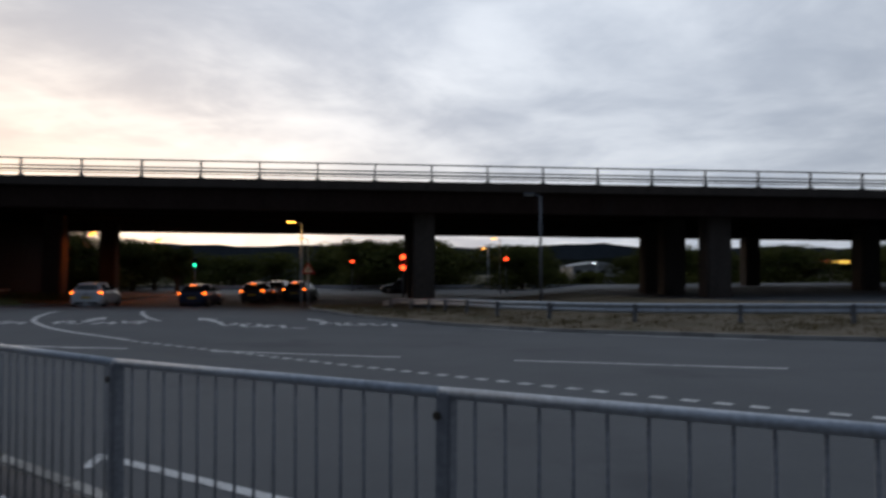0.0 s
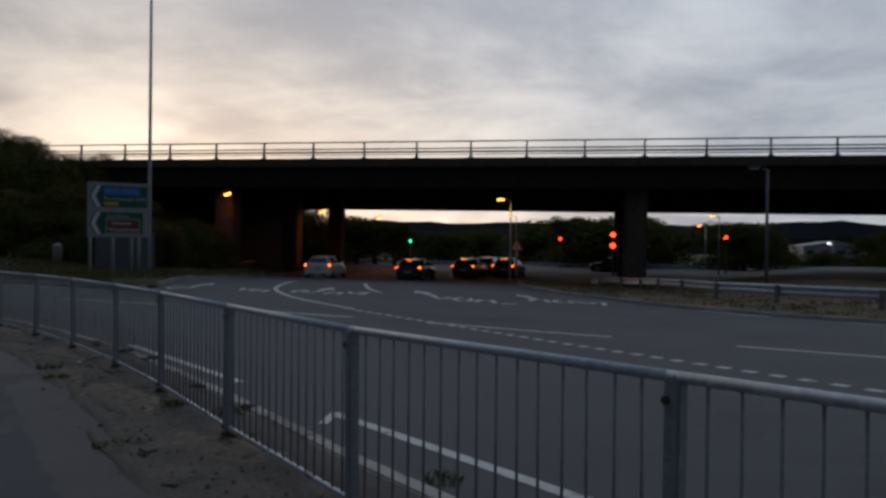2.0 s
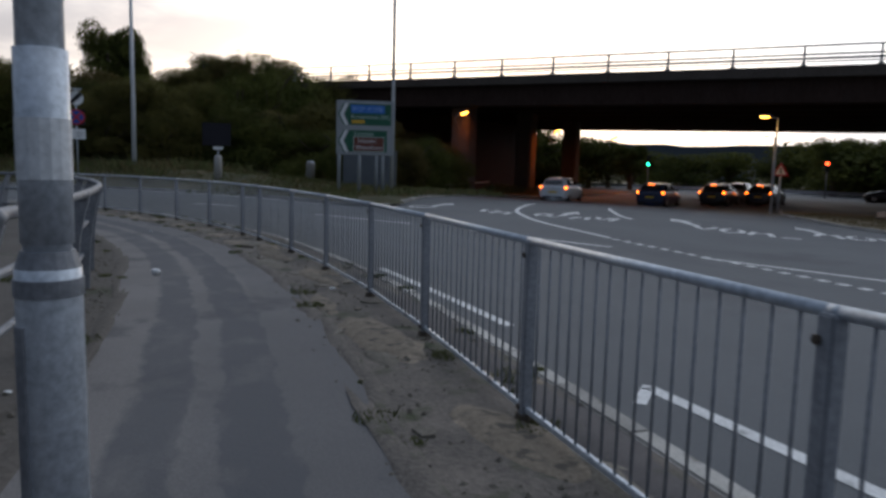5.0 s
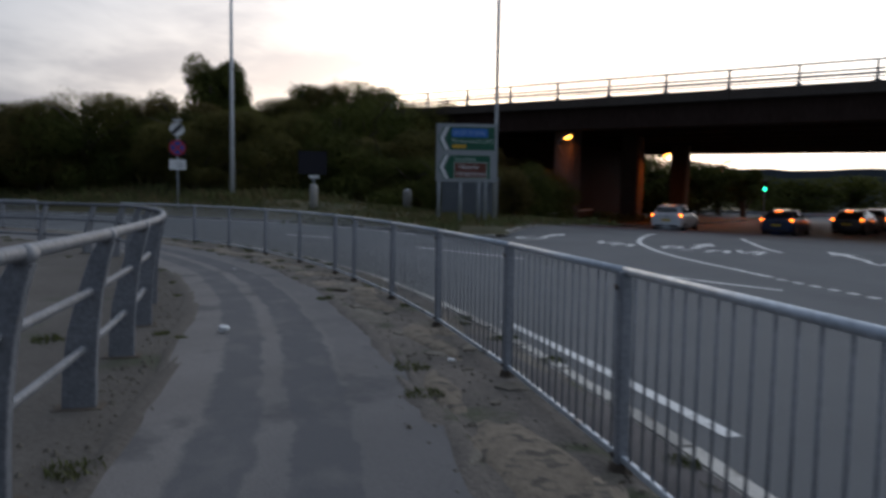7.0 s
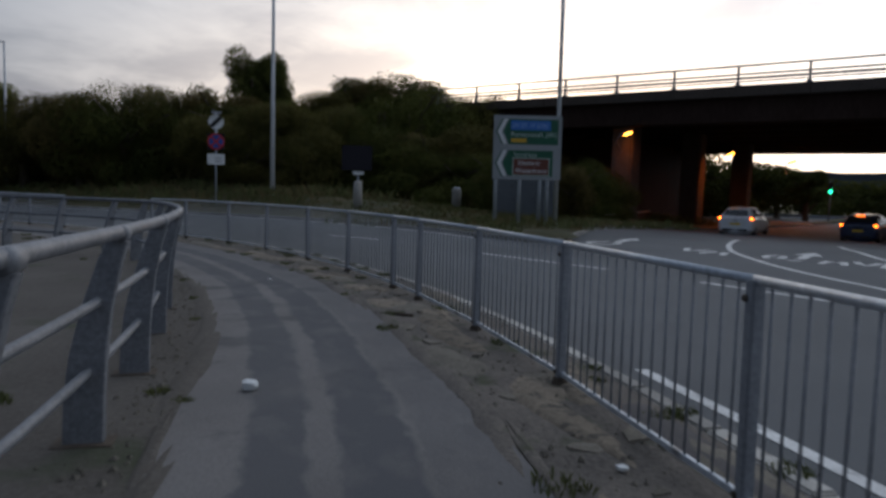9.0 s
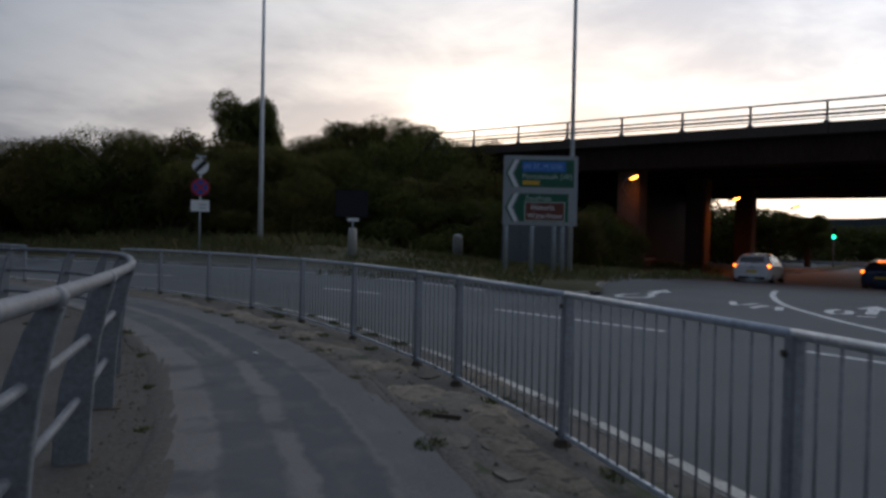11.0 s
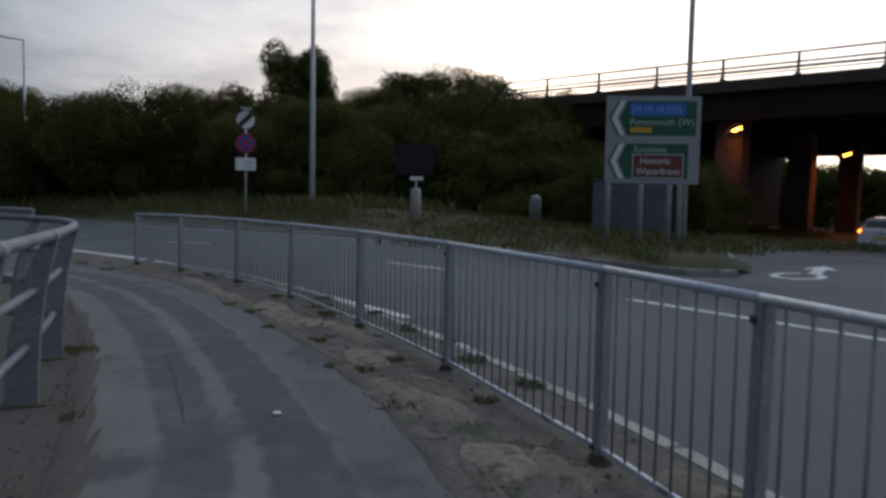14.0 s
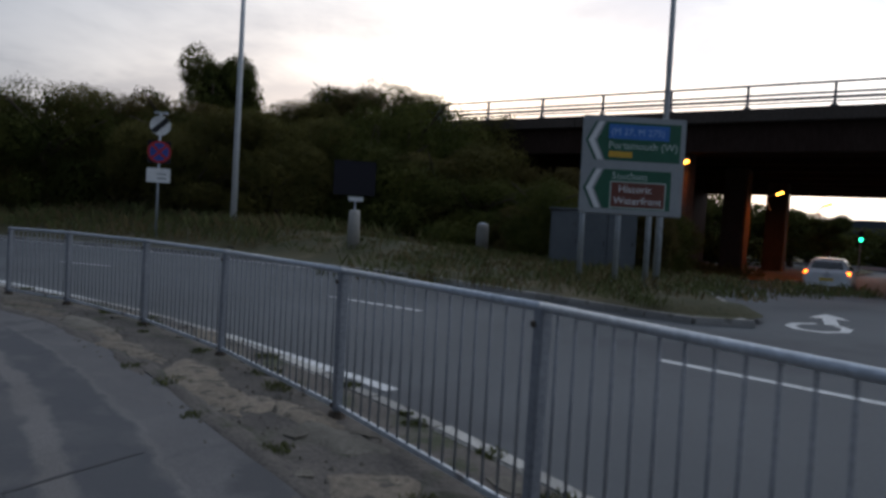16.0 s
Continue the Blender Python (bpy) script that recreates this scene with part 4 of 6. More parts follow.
cabinet = thing("utility_cabinet", Matrix.Translation((-29.3, 23.35, 0.12)) @ Matrix.Rotation(math.atan2(1.9, 1.8), 4, "Z"), "large blue-grey steel utility cabinet in the bushes", "cabinet")
part("body", boxed(-1.25, 1.25, -0.35, 0.45, -0.1, 1.85, bevel=0.02), M_CABINET, cabinet)
part("roof", boxed(-1.32, 1.32, -0.42, 0.52, 1.852, 1.92, bevel=0.02), M_CABINET, cabinet)
for k in range(3):
    d_ = part("door", boxed(-1.22 + 0.82 * k, -0.43 + 0.82 * k, -0.372, -0.352, 0.05, 1.8, bevel=0.006), M_CABINET, cabinet)
    part("handle", boxed(-0.52 + 0.82 * k, -0.49 + 0.82 * k, -0.40, -0.374, 0.85, 1.0), M_BLACK, d_, "black handle")


def facing(x, y, z, towards=(-9.0, 5.5)):
    """A pose whose local -y looks towards a point of the plan."""
    return Matrix.Translation((x, y, z)) @ Matrix.Rotation(math.atan2(y - towards[1], x - towards[0]) - math.pi / 2, 4, "Z")


def disc(r, y0, y1, z, sides=28, m=None):
    return prism(bmesh.new(), [(r * math.cos(2 * math.pi * k / sides), z + r * math.sin(2 * math.pi * k / sides)) for k in range(sides)], y0, y1, m)


M_DEEPBLUE = plain("deep_blue", (0.03, 0.06, 0.30), 0.5)


def limit_post(place, r, label):
    """End-of-limit disc over a no-stopping roundel and a plate, lit by a small lamp hood on top."""
    t = thing("speed_sign_post", place, label, "road sign", "speed sign posts")
    part("pole", tubed([(0, 0.06, -0.3), (0, 0.06, 4.35)], 0.045, 10), M_GALV, t, "", True)
    part("round_sign", disc(r * 0.92, -0.02, 0.0, 3.85), M_WHITE, t, "white disc")
    part("diagonal_bar", boxed(-0.1, 0.1, -0.03, -0.021, -r * 0.89, r * 0.89, m=Matrix.Translation((0, 0, 3.85)) @ Matrix.Rotation(radians(45), 4, "Y")), M_BLACK, t, "black diagonal bar")
    for x in (-0.12, 0.16):
        part("lamp_hood", boxed(x - 0.1, x + 0.1, -0.32, 0.02, 3.87 + r, 3.93 + r, bevel=0.015), M_GALV, t, "small lamp hood")
    part("backing", boxed(-r * 1.02, r * 1.02, -0.02, 0.0, 2.44, 2.44 + 2.1 * r, bevel=0.008), M_SIGNBACK, t, "dark faded backing panel")
    zc = 2.46 + 1.02 * r
    part("ring", disc(r * 1.04, -0.03, -0.021, zc), M_RED, t, "red ring")
    part("blue_disc", disc(r * 0.84, -0.04, -0.031, zc), M_DEEPBLUE, t, "blue disc with a red cross")
    for k, a in enumerate((45, -45)):
        part("cross_bar", boxed(-0.04, 0.04, -0.047 - 0.002 * k, -0.041, -r * 0.84, r * 0.84, m=Matrix.Translation((0, 0, zc)) @ Matrix.Rotation(radians(a), 4, "Y")), M_RED, t)
    part("plate", boxed(-0.42, 0.42, -0.02, 0.0, 1.72, 2.26, bevel=0.01), M_WHITE, t, "white plate")
    for k in range(2):
        part("worn_lettering", boxed(-0.05, 0.28, -0.026, -0.021, 1.86 + 0.16 * k, 1.91 + 0.16 * k), M_SIGNGREY, t)


limit_post(facing(-42.62, 14.14, 0.60), 0.40, "post with end-of-limit disc, no-stopping sign and plate on the bank")
limit_post(facing(-26.4, 2.3, 0.35, (-4.0, 3.5)), 0.34, "post with end-of-limit disc and no-stopping sign behind the handrail")
low_sign = thing("keep_clear_sign", facing(-24.2, 2.35, -0.05, (-4.0, 3.5)), "low round red-ringed sign on a short post among shrubs", "road sign")
part("pole", tubed([(0, 0.04, -0.2), (0, 0.04, 1.2)], 0.03, 8), M_GALVDARK, low_sign)
part("face", disc(0.25, -0.02, 0.0, 0.92), M_SIGNBACK, low_sign, "dark worn face")
for k in range(20):
    a_ = 2 * math.pi * k / 20
    part("ring_segment", boxed(-0.05, 0.05, -0.03, -0.021, 0.22, 0.28, m=Matrix.Translation((0, 0, 0.92)) @ Matrix.Rotation(a_, 4, "Y")), M_RED, low_sign)

marker = thing("marker_post", facing(-34.6, 18.15, 0.70), "grey marker post with a small white plate and dark board", "marker post")
part("body", tubed([(0, 0, -0.3), (0, 0, 0.85), (0, 0, 0.95)], 0.21, 14, r_end=0.14), M_KERB, marker, "grey post", True)
part("stem", tubed([(0, 0, 0.9), (0, 0, 1.25)], 0.03, 8), M_GALV, marker)
part("plate", boxed(-0.22, 0.25, -0.05, -0.02, 1.22, 1.36, bevel=0.01), M_WHITE, marker, "small white plate")
part("dark_board", boxed(-0.72, 0.62, 0.0, 0.04, 1.40, 2.50, bevel=0.02), M_SIGNBACK, marker, "dark unlit sign board")
stub = thing("marker_post", facing(-34.6, 23.4, far_height(-34.6, 23.4, 5.0) - 0.02), "short grey concrete marker post on the grass", "marker post")
part("body", tubed([(0, 0, -0.3), (0, 0, 0.95), (0, 0, 1.08)], 0.24, 14, r_end=0.20), M_KERB, stub, "", True)
part("cap", tubed([(0, 0, 1.08), (0, 0, 1.13)], 0.19, 14, r_end=0.1), M_GALV, stub, "", True)
far_marker = thing("marker_post", facing(-62.0, 0.5, 0.0), "pale marker post beside the far road", "marker post")
part("body", tubed([(0, 0, -0.3), (0, 0, 0.9)], 0.2, 12), M_KERB, far_marker)
part("plate", boxed(-0.3, 0.3, -0.05, -0.02, 1.2, 1.36), M_WHITE, far_marker)
part("stem", tubed([(0, 0, 0.85), (0, 0, 1.25)], 0.03, 8), M_GALV, far_marker)


def triangle_sign(x, y, z, h, lit, towards=(0.3, 1.0)):
    t = thing("warning_sign", facing(x, y, z, towards), "red-edged white triangular warning sign on a grey post", "road sign", "warning signs")
    part("pole", tubed([(0, 0.05, -0.2), (0, 0.05, h)], 0.07, 10), M_GALV, t, "", True)
    part("border", prism(bmesh.new(), [(-0.46, h - 0.75), (0.46, h - 0.75), (0, h + 0.05)], -0.02, 0.0), M_RED, t, "red border")
    part("face", prism(bmesh.new(), [(-0.30, h - 0.66), (0.30, h - 0.66), (0, h - 0.14)], -0.03, -0.021), M_WHITE, t, "white face")
    part("symbol", prism(bmesh.new(), [(-0.05, h - 0.6), (0.05, h - 0.6), (0.05, h - 0.3), (-0.05, h - 0.3)], -0.04, -0.031), M_BLACK, t, "black symbol")
    return t


triangle_sign(-18.65, 44.95, -0.88, 2.95, True)

# ---- crash barrier on the island ----
ARMCO = Line([(40, 24.0), (20, 24.8), (9.3, 25.2), (5.0, 25.2), (2.4, 25.4), (-0.5, 26.3), (-3.1, 28.2), (-6.3, 33.2), (-9.5, 39.4), (-13.2, 44.0)], 2)
barrier = thing("crash_barrier", Matrix(), "long galvanised crash barrier on short posts in dry grass", "crash barrier")
prof = [(0.0, -0.16), (0.05, -0.13), (0.05, -0.06), (0.0, -0.02), (0.0, 0.02), (0.05, 0.06), (0.05, 0.13), (0.0, 0.16)]
n = int(ARMCO.length / 0.8)
verts, faces = [], []


def armco_z(x, y):
    s_, d_ = RIGHT_KERB.near(x, y)
    return z_road(x, y) + 0.10 + 0.3 * clamp((d_ - 8) / 14) * clamp((y - 28) / 14)


for i in range(n + 1):
    q, d = ARMCO.at(ARMCO.length * i / n)
    zz = armco_z(q.x, q.y)
    drop = -0.25 * clamp((i / n - 0.96) / 0.04)
    for o, h in prof + [(o - 0.012, h) for o, h in prof[::-1]]:
        verts.append((q.x - d.y * o, q.y + d.x * o, zz + 0.46 + h + drop))
m = len(prof) * 2
for i in range(n):
    for k in range(m):
        faces.append((i * m + k, i * m + (k + 1) % m, (i + 1) * m + (k + 1) % m, (i + 1) * m + k))
me = bpy.data.meshes.new("beam")
me.from_pydata(verts, [], faces)
part_of("beam", me, M_GALV, barrier, "corrugated galvanised beam", True)
APOST = shared("barrier_post", boxed(-0.06, 0.06, -0.14, -0.03, -0.2, 0.60, bevel=0.008), M_GALVDARK)
s = 0.4
while s < ARMCO.length:
    q, d = ARMCO.at(s)
    part_of("barrier_post", APOST, None, barrier).matrix_basis = Matrix.Translation((q.x, q.y, armco_z(q.x, q.y))) @ Matrix.Rotation(math.atan2(d.y, d.x) + math.pi, 4, "Z")
    s += 3.2

# ---- trees and hedges ----
def leaf_cloud(blobs, count, size, rnd):
    """Many small folded leaves spread over lumps: each lump is (x, y, z, rx, ry, rz)."""
    verts, faces = [], []
    weights = [b[3] * b[4] + b[4] * b[5] + b[3] * b[5] for b in blobs]
    for _ in range(count):
        b = rnd.choices(blobs, weights)[0]
        v = Vector((rnd.gauss(0, 1), rnd.gauss(0, 1), rnd.gauss(0, 1))).normalized()
        r = rnd.uniform(0.82, 1.05) if rnd.random() < 0.85 else rnd.uniform(0.2, 0.85)
        wob = 1 + 0.28 * noise.noise((v.x * 2.1 + b[0], v.y * 2.1 + b[1], v.z * 2.1 + b[2]))
        c = Vector((b[0] + v.x * b[3] * r * wob, b[1] + v.y * b[4] * r * wob, b[2] + v.z * b[5] * r * wob))
        nrm = (v + 0.30 * Vector((rnd.gauss(0, 1), rnd.gauss(0, 1), rnd.gauss(0, 1) + 0.5))).normalized()
        a = nrm.orthogonal().normalized()
        a = Matrix.Rotation(rnd.uniform(0, 6.28), 3, nrm) @ a
        e = nrm.cross(a)
        L, W = size * rnd.uniform(0.6, 1.3), size * rnd.uniform(0.25, 0.5)
        k = len(verts)
        verts += [c - a * L * 0.5, c + e * W * 0.5 + nrm * W * 0.2, c + a * L * 0.5, c - e * W * 0.5 + nrm * W * 0.2]
        faces += [(k, k + 1, k + 2), (k, k + 2, k + 3)]
    me = bpy.data.meshes.new("crown")
    me.from_pydata([tuple(v) for v in verts], [], faces)
    return me


def limbs(height, spread, rnd, trunk=0.09, n=7):
    bm = bmesh.new()
    tube(bm, [(0, 0, -0.4), (0.03 * height, 0.02 * height, height * 0.3), (0.0, 0.04 * height, height * 0.6), (0.02 * height, 0, height * 0.85)], trunk, 9, r_end=trunk * 0.25)
    for k in range(n):
        a, h = k * 2.4, height * rnd.uniform(0.2, 0.6)
        r = spread * rnd.uniform(0.45, 0.8)
        tube(bm, [(0, 0, h), (r * 0.4 * math.cos(a), r * 0.4 * math.sin(a), h + height * 0.14), (r * math.cos(a + 0.3), r * math.sin(a + 0.3), h + height * rnd.uniform(0.2, 0.36))], trunk * 0.42, 6, r_end=trunk * 0.1)
    me = bpy.data.meshes.new("trunk")
    bm.to_mesh(me)
    bm.free()
    return me


rnd = random.Random(5)


def plant_kind(name, height, spread, lumps_n, leaves, leaf, flat, mats, low=0.25):
    blobs = []
    for k in range(lumps_n):
        a = rnd.uniform(0, 6.28)
        rr = spread * math.sqrt(rnd.random()) * 0.72
        z = height * rnd.uniform(low, 0.86)
        taper = 1 - 0.55 * (z / height - low)
        s_ = spread * rnd.uniform(0.20, 0.42)
        blobs.append((rr * taper * math.cos(a), rr * taper * math.sin(a), min(z, height - s_ * flat), s_, s_, s_ * flat))
    return name, leaf_cloud(blobs, leaves, leaf, rnd), limbs(height, spread, rnd, 0.035 * height ** 0.9 + 0.02), mats


BUSH_A = plant_kind("bush", 1.0, 0.75, 24, 38000, 0.027, 0.75, M_LEAF, 0.15)
BUSH_B = plant_kind("bush", 1.0, 0.70, 28, 38000, 0.026, 0.8, M_LEAF_OLIVE, 0.12)
BUSH_C = plant_kind("bush", 1.0, 0.62, 22, 34000, 0.027, 0.8, M_LEAF_BROWN, 0.2)
TREE_A = plant_kind("tree", 1.0, 0.34, 26, 30000, 0.024, 1.0, M_LEAF, 0.42)
BUSH_FAR = plant_kind("tree", 1.0, 0.75, 20, 4500, 0.07, 0.75, M_LEAF, 0.15)
TREE_B = plant_kind("tree", 1.0, 0.40, 11, 4500, 0.036, 0.8, M_LEAF, 0.45)
for kind in (BUSH_A, BUSH_B, BUSH_C, BUSH_FAR, TREE_A, TREE_B):
    kind[1].materials.append(kind[3])
    kind[2].materials.append(M_BARK)


def plant(kind, x, y, z, h, w=None, label="", group=""):
    w = w or h
    t = thing(kind[0], Matrix.Translation((x, y, z)) @ Matrix.Rotation(rnd.uniform(0, 6.28), 4, "Z") @ Matrix.Diagonal((w, w, h, 1)), label, kind[0], group)
    part_of("trunk", kind[2], None, t)
    part_of("crown", kind[1], None, t)
    return t


def ground_far(x, y):
    d = -FAR_KERB.near(x, y)[1]
    return far_height(x, y, d)


HEDGE = "dense dark green hedge bush on the grass bank"
# tops of the hedge: place on the plan, level of the top, width
for k, (x, y, top, w) in enumerate(((-73.4, 4.1, 9.05, 6.0), (-63.4, 6.8, 7.05, 7.5), (-59.4, 9.6, 7.25, 6.5), (-57.1, 12.2, 7.55, 6.5), (-56.8, 15.0, 7.65, 6.0), (-55.0, 18.0, 7.45, 6.0), (-54.6, 22.5, 7.2, 4.6), (-52.0, 24.2, 7.6, 4.6), (-51.9, 26.8, 9.05, 5.0), (-50.0, 29.3, 9.25, 6.0), (-49.2, 31.6, 8.75, 5.5), (-49.0, 34.5, 8.15, 5.5), (-46.0, 28.0, 7.85, 6.0), (-45.5, 33.0, 7.25, 6.0))):
    z0 = ground_far(x, y)
    plant((BUSH_A, BUSH_B, BUSH_C)[k % 3], x, y, z0 - 0.2, top - z0 + 0.3, w, HEDGE, "hedge bushes")
for x, y, top, w in ((-48.5, 19.5, 6.2, 5.5), (-46.5, 22.0, 6.3, 5.0), (-50.5, 21.5, 6.5, 5.0), (-45.0, 25.0, 6.9, 5.0), (-52.5, 18.0, 6.5, 6.0), (-44.8, 19.8, 4.7, 4.5), (-47.5, 17.3, 4.9, 4.6), (-50.5, 16.3, 5.4, 5.0)):
    z0 = ground_far(x, y) - 0.2
    plant(BUSH_A if top > 6.3 else BUSH_B, x, y, z0, top - z0, w, HEDGE, "hedge bushes")
for x, y, top, w in ((-77.0, 1.5, 6.6, 7.0), (-80.0, -3.0, 6.2, 8.0), (-84.0, -8.0, 6.4, 9.0), (-78.5, 5.0, 7.2, 7.0)):
    plant(BUSH_A, x, y, -0.3, top, w, HEDGE, "hedge bushes")
for k, (x, y, h, w) in enumerate(((-25.2, 1.2, 0.9, 1.6), (-27.3, 0.4, 1.1, 1.8), (-29.5, 0.6, 0.8, 1.5), (-23.4, 0.6, 0.7, 1.4), (-31.8, -0.6, 1.0, 1.9), (-26.5, -1.8, 1.2, 2.2), (-22.6, 2.6, 0.5, 1.0))):
    plant((BUSH_B, BUSH_C)[k % 2], x, y, z_path(x, y) - 0.08, h, w, "low dry shrub on the bare ground behind the handrail", "ground shrubs")
for x, y, top, w in ((-67.0, 9.0, 6.2, 6.5), (-63.5, 13.0, 6.4, 6.5), (-61.0, 17.0, 6.4, 6.5), (-58.5, 21.0, 6.3, 6.0), (-71.0, 6.5, 6.0, 6.5), (-56.0, 25.0, 6.8, 6.0), (-66.0, 3.8, 4.6, 5.0)):
    z0 = ground_far(x, y) - 0.2
    plant(BUSH_C, x, y, z0, top - z0, w, HEDGE, "hedge bushes")
# the lower front of the hedge
for k in range(26):
    f = k / 25
    x = -74 + 33 * f + rnd.uniform(-1, 1)
    y = 5.2 + 21.5 * f + rnd.uniform(-0.6, 0.6) + 3.0 * math.sin(f * math.pi)
    d = -FAR_KERB.near(x, y)[1]
    if d < 5.2:
        q, dd = FAR_KERB.at(FAR_KERB.near(x, y)[0], -5.6 - rnd.uniform(0, 1.5))
        x, y = q.x, q.y
    h = rnd.uniform(2.6, 4.3) + 0.8 * f
    h = max(1.6, min(h, 5.4 - ground_far(x, y)))
    plant((BUSH_A, BUSH_C, BUSH_B, BUSH_A)[k % 4], x, y, ground_far(x, y) - 0.25, h, h * rnd.uniform(1.25, 1.6), HEDGE, "hedge bushes")
for k, (x, y, h, w) in enumerate(((-41.5, 27.5, 4.6, 6.5), (-38.5, 26.5, 3.2, 4.5), (-39.5, 30.5, 4.4, 6.0), (-36.2, 30.8, 3.3, 4.2), (-43.5, 24.5, 4.2, 5.5), (-35.5, 26.8, 2.4, 3.4), (-32.3, 26.0, 2.9, 3.4), (-31.9, 23.9, 3.0, 2.4), (-40.5, 35.5, 4.0, 5.0), (-37.0, 35.0, 3.2, 3.8), (-34.6, 33.4, 2.8, 3.0), (-29.0, 25.8, 2.6, 2.2))):
    plant((BUSH_B, BUSH_A, BUSH_C)[k % 3], x, y, ground_far(x, y) - 0.2, h, w, "bush with olive-green leaves beside the bridge" if k % 3 == 0 else "dark green bush beside the bridge", "bridge bushes")
plant(BUSH_A, -31.9, 29.2, ground_far(-31.9, 29.2) - 0.1, 3.1, 2.7, "olive-green bush in front of the bridge pier", "bridge bushes")
plant(TREE_A, -59.0, 21.7, 0.9, 10.7, 8.6, "tall tree with a dense rounded dark crown above the hedge", "hedge trees")
plant(TREE_A, -58.8, 23.0, 0.9, 8.8, 6.0, "slimmer tree beside the tall one above the hedge", "hedge trees")
plant(TREE_B, -58.3, 17.4, 0.9, 8.1, 6.0, "thin feathery tree above the hedge", "hedge trees")
plant(TREE_A, -73.5, 4.5, 0.4, 8.8, 9.5, "broad tree at the end of the hedge", "hedge trees")
plant(TREE_B, -51.9, 25.6, 0.9, 8.6, 7.0, "thin feathery tree above the hedge", "hedge trees")
# trees beyond the bridge
for k in range(34):
    f = k / 33
    u, n = -62 + 150 * f + rnd.uniform(-2, 2), 100 + rnd.uniform(-8, 18)
    x, y = BU.x * u + BN.x * n, BU.y * u + BN.y * n
    h = rnd.uniform(4.2, 7.0) if not 23 < u < 37 else 2.6
    plant(BUSH_FAR, x, y, -1.3, h, h * rnd.uniform(1.5, 2.1), "dark roadside tree beyond the bridge", "trees beyond the bridge")
for x, y, h in ((-30.2, 88.1, 7.0), (-27.1, 89.1, 6.3), (-52.5, 78.0, 6.4), (-47.0, 74.0, 5.8), (-10.3, 92.7, 6.0), (-22.0, 92.0, 6.4), (6.0, 96.0, 5.6), (14.0, 98.0, 5.4), (36.0, 100.0, 6.2), (44.0, 104.0, 7.0), (-56.0, 66.0, 6.5), (-60.0, 72.0, 7.0)):
    plant(TREE_A if x < -28 else BUSH_FAR, x, y, -1.3, h, h * 1.2, "dark roadside tree beyond the bridge", "trees beyond the bridge")

for k, (u, n, h) in enumerate(((-60, 84, 8.5), (-54, 88, 8.0), (-48, 84, 8.0), (-43, 90, 7.6), (-38, 84, 7.2), (-33, 92, 6.8), (-29, 86, 6.2), (-50, 76, 7.5), (-42, 72, 6.6))):
    plant(BUSH_FAR, BU.x * u + BN.x * n, BU.y * u + BN.y * n, -1.2, h, h * 1.3, "dark roadside tree beyond the bridge", "trees beyond the bridge")

for x, y, h in ((-62.5, 68.0, 9.0), (-58.5, 70.5, 8.0), (-66.5, 66.0, 9.5)):
    plant(BUSH_FAR, x, y, -1.2, h, h * 0.9, "dark roadside tree beyond the bridge", "trees beyond the bridge")

# ---- distance ----
def ridge(name, dist, u0, u1, base, top, seed, mat, label, rough=1.0):
    verts, faces = [], []
    n = 160
    for i in range(n + 1):
        u = u0 + (u1 - u0) * i / n
        x, y = BU.x * u + BN.x * dist, BU.y * u + BN.y * dist
        h = top * (0.8 + 0.28 * noise.noise((u * 0.004, seed, 0)) + 0.10 * rough * noise.noise((u * 0.05, seed, 3)) + 0.05 * rough * noise.noise((u * 0.25, seed, 5)))
        verts += [(x, y, base), (x, y, h), (x + BN.x * 120, y + BN.y * 120, h * 1.0 - 1), (x + BN.x * 130, y + BN.y * 130, base)]
        if i:
            a = 4 * i
            faces += [(a - 4, a, a + 1, a - 3), (a - 3, a + 1, a + 2, a - 2), (a - 2, a + 2, a + 3, a - 1)]
    me = bpy.data.meshes.new(name)
    me.from_pydata(verts, [], faces)
    tagged(part_of(name, me, mat), label, "hill", kind="structure")


ridge("backdrop_hill", 1400, -2600, 2600, -2, 60, 2.0, M_HILL, "long wooded hill on the horizon, blue-grey haze in its colour")
ridge("backdrop_wood", 420, -700, 700, -2, 9.5, 7.0, M_WOODFAR, "dark band of distant woodland", 2.0)


def shed(x, y, w, d, h, mat, label, roof=None):
    t = thing("warehouse", Matrix.Translation((x, y, -1.2)) @ Matrix.Rotation(BR, 4, "Z"), label, "building", "distant buildings")
    part("wall", boxed(-w / 2, w / 2, 0, d, 0, h, bevel=0.05), mat, t)
    part("roof", prism(bmesh.new(), [(-w / 2 - 0.3, h + 0.003), (w / 2 + 0.3, h + 0.003), (0, h + 0.09 * w)], -0.3, d + 0.3), roof or M_SHEDLIGHT, t)
    part("door", boxed(-w * 0.2, w * 0.1, -0.06, -0.004, 0, h * 0.6), M_GALVDARK, t)
    for k in range(4):
        part("window", boxed(-w * 0.45 + k * w * 0.24, -w * 0.45 + k * w * 0.24 + w * 0.12, -0.05, -0.003, h * 0.65, h * 0.8), M_GLASS, t)


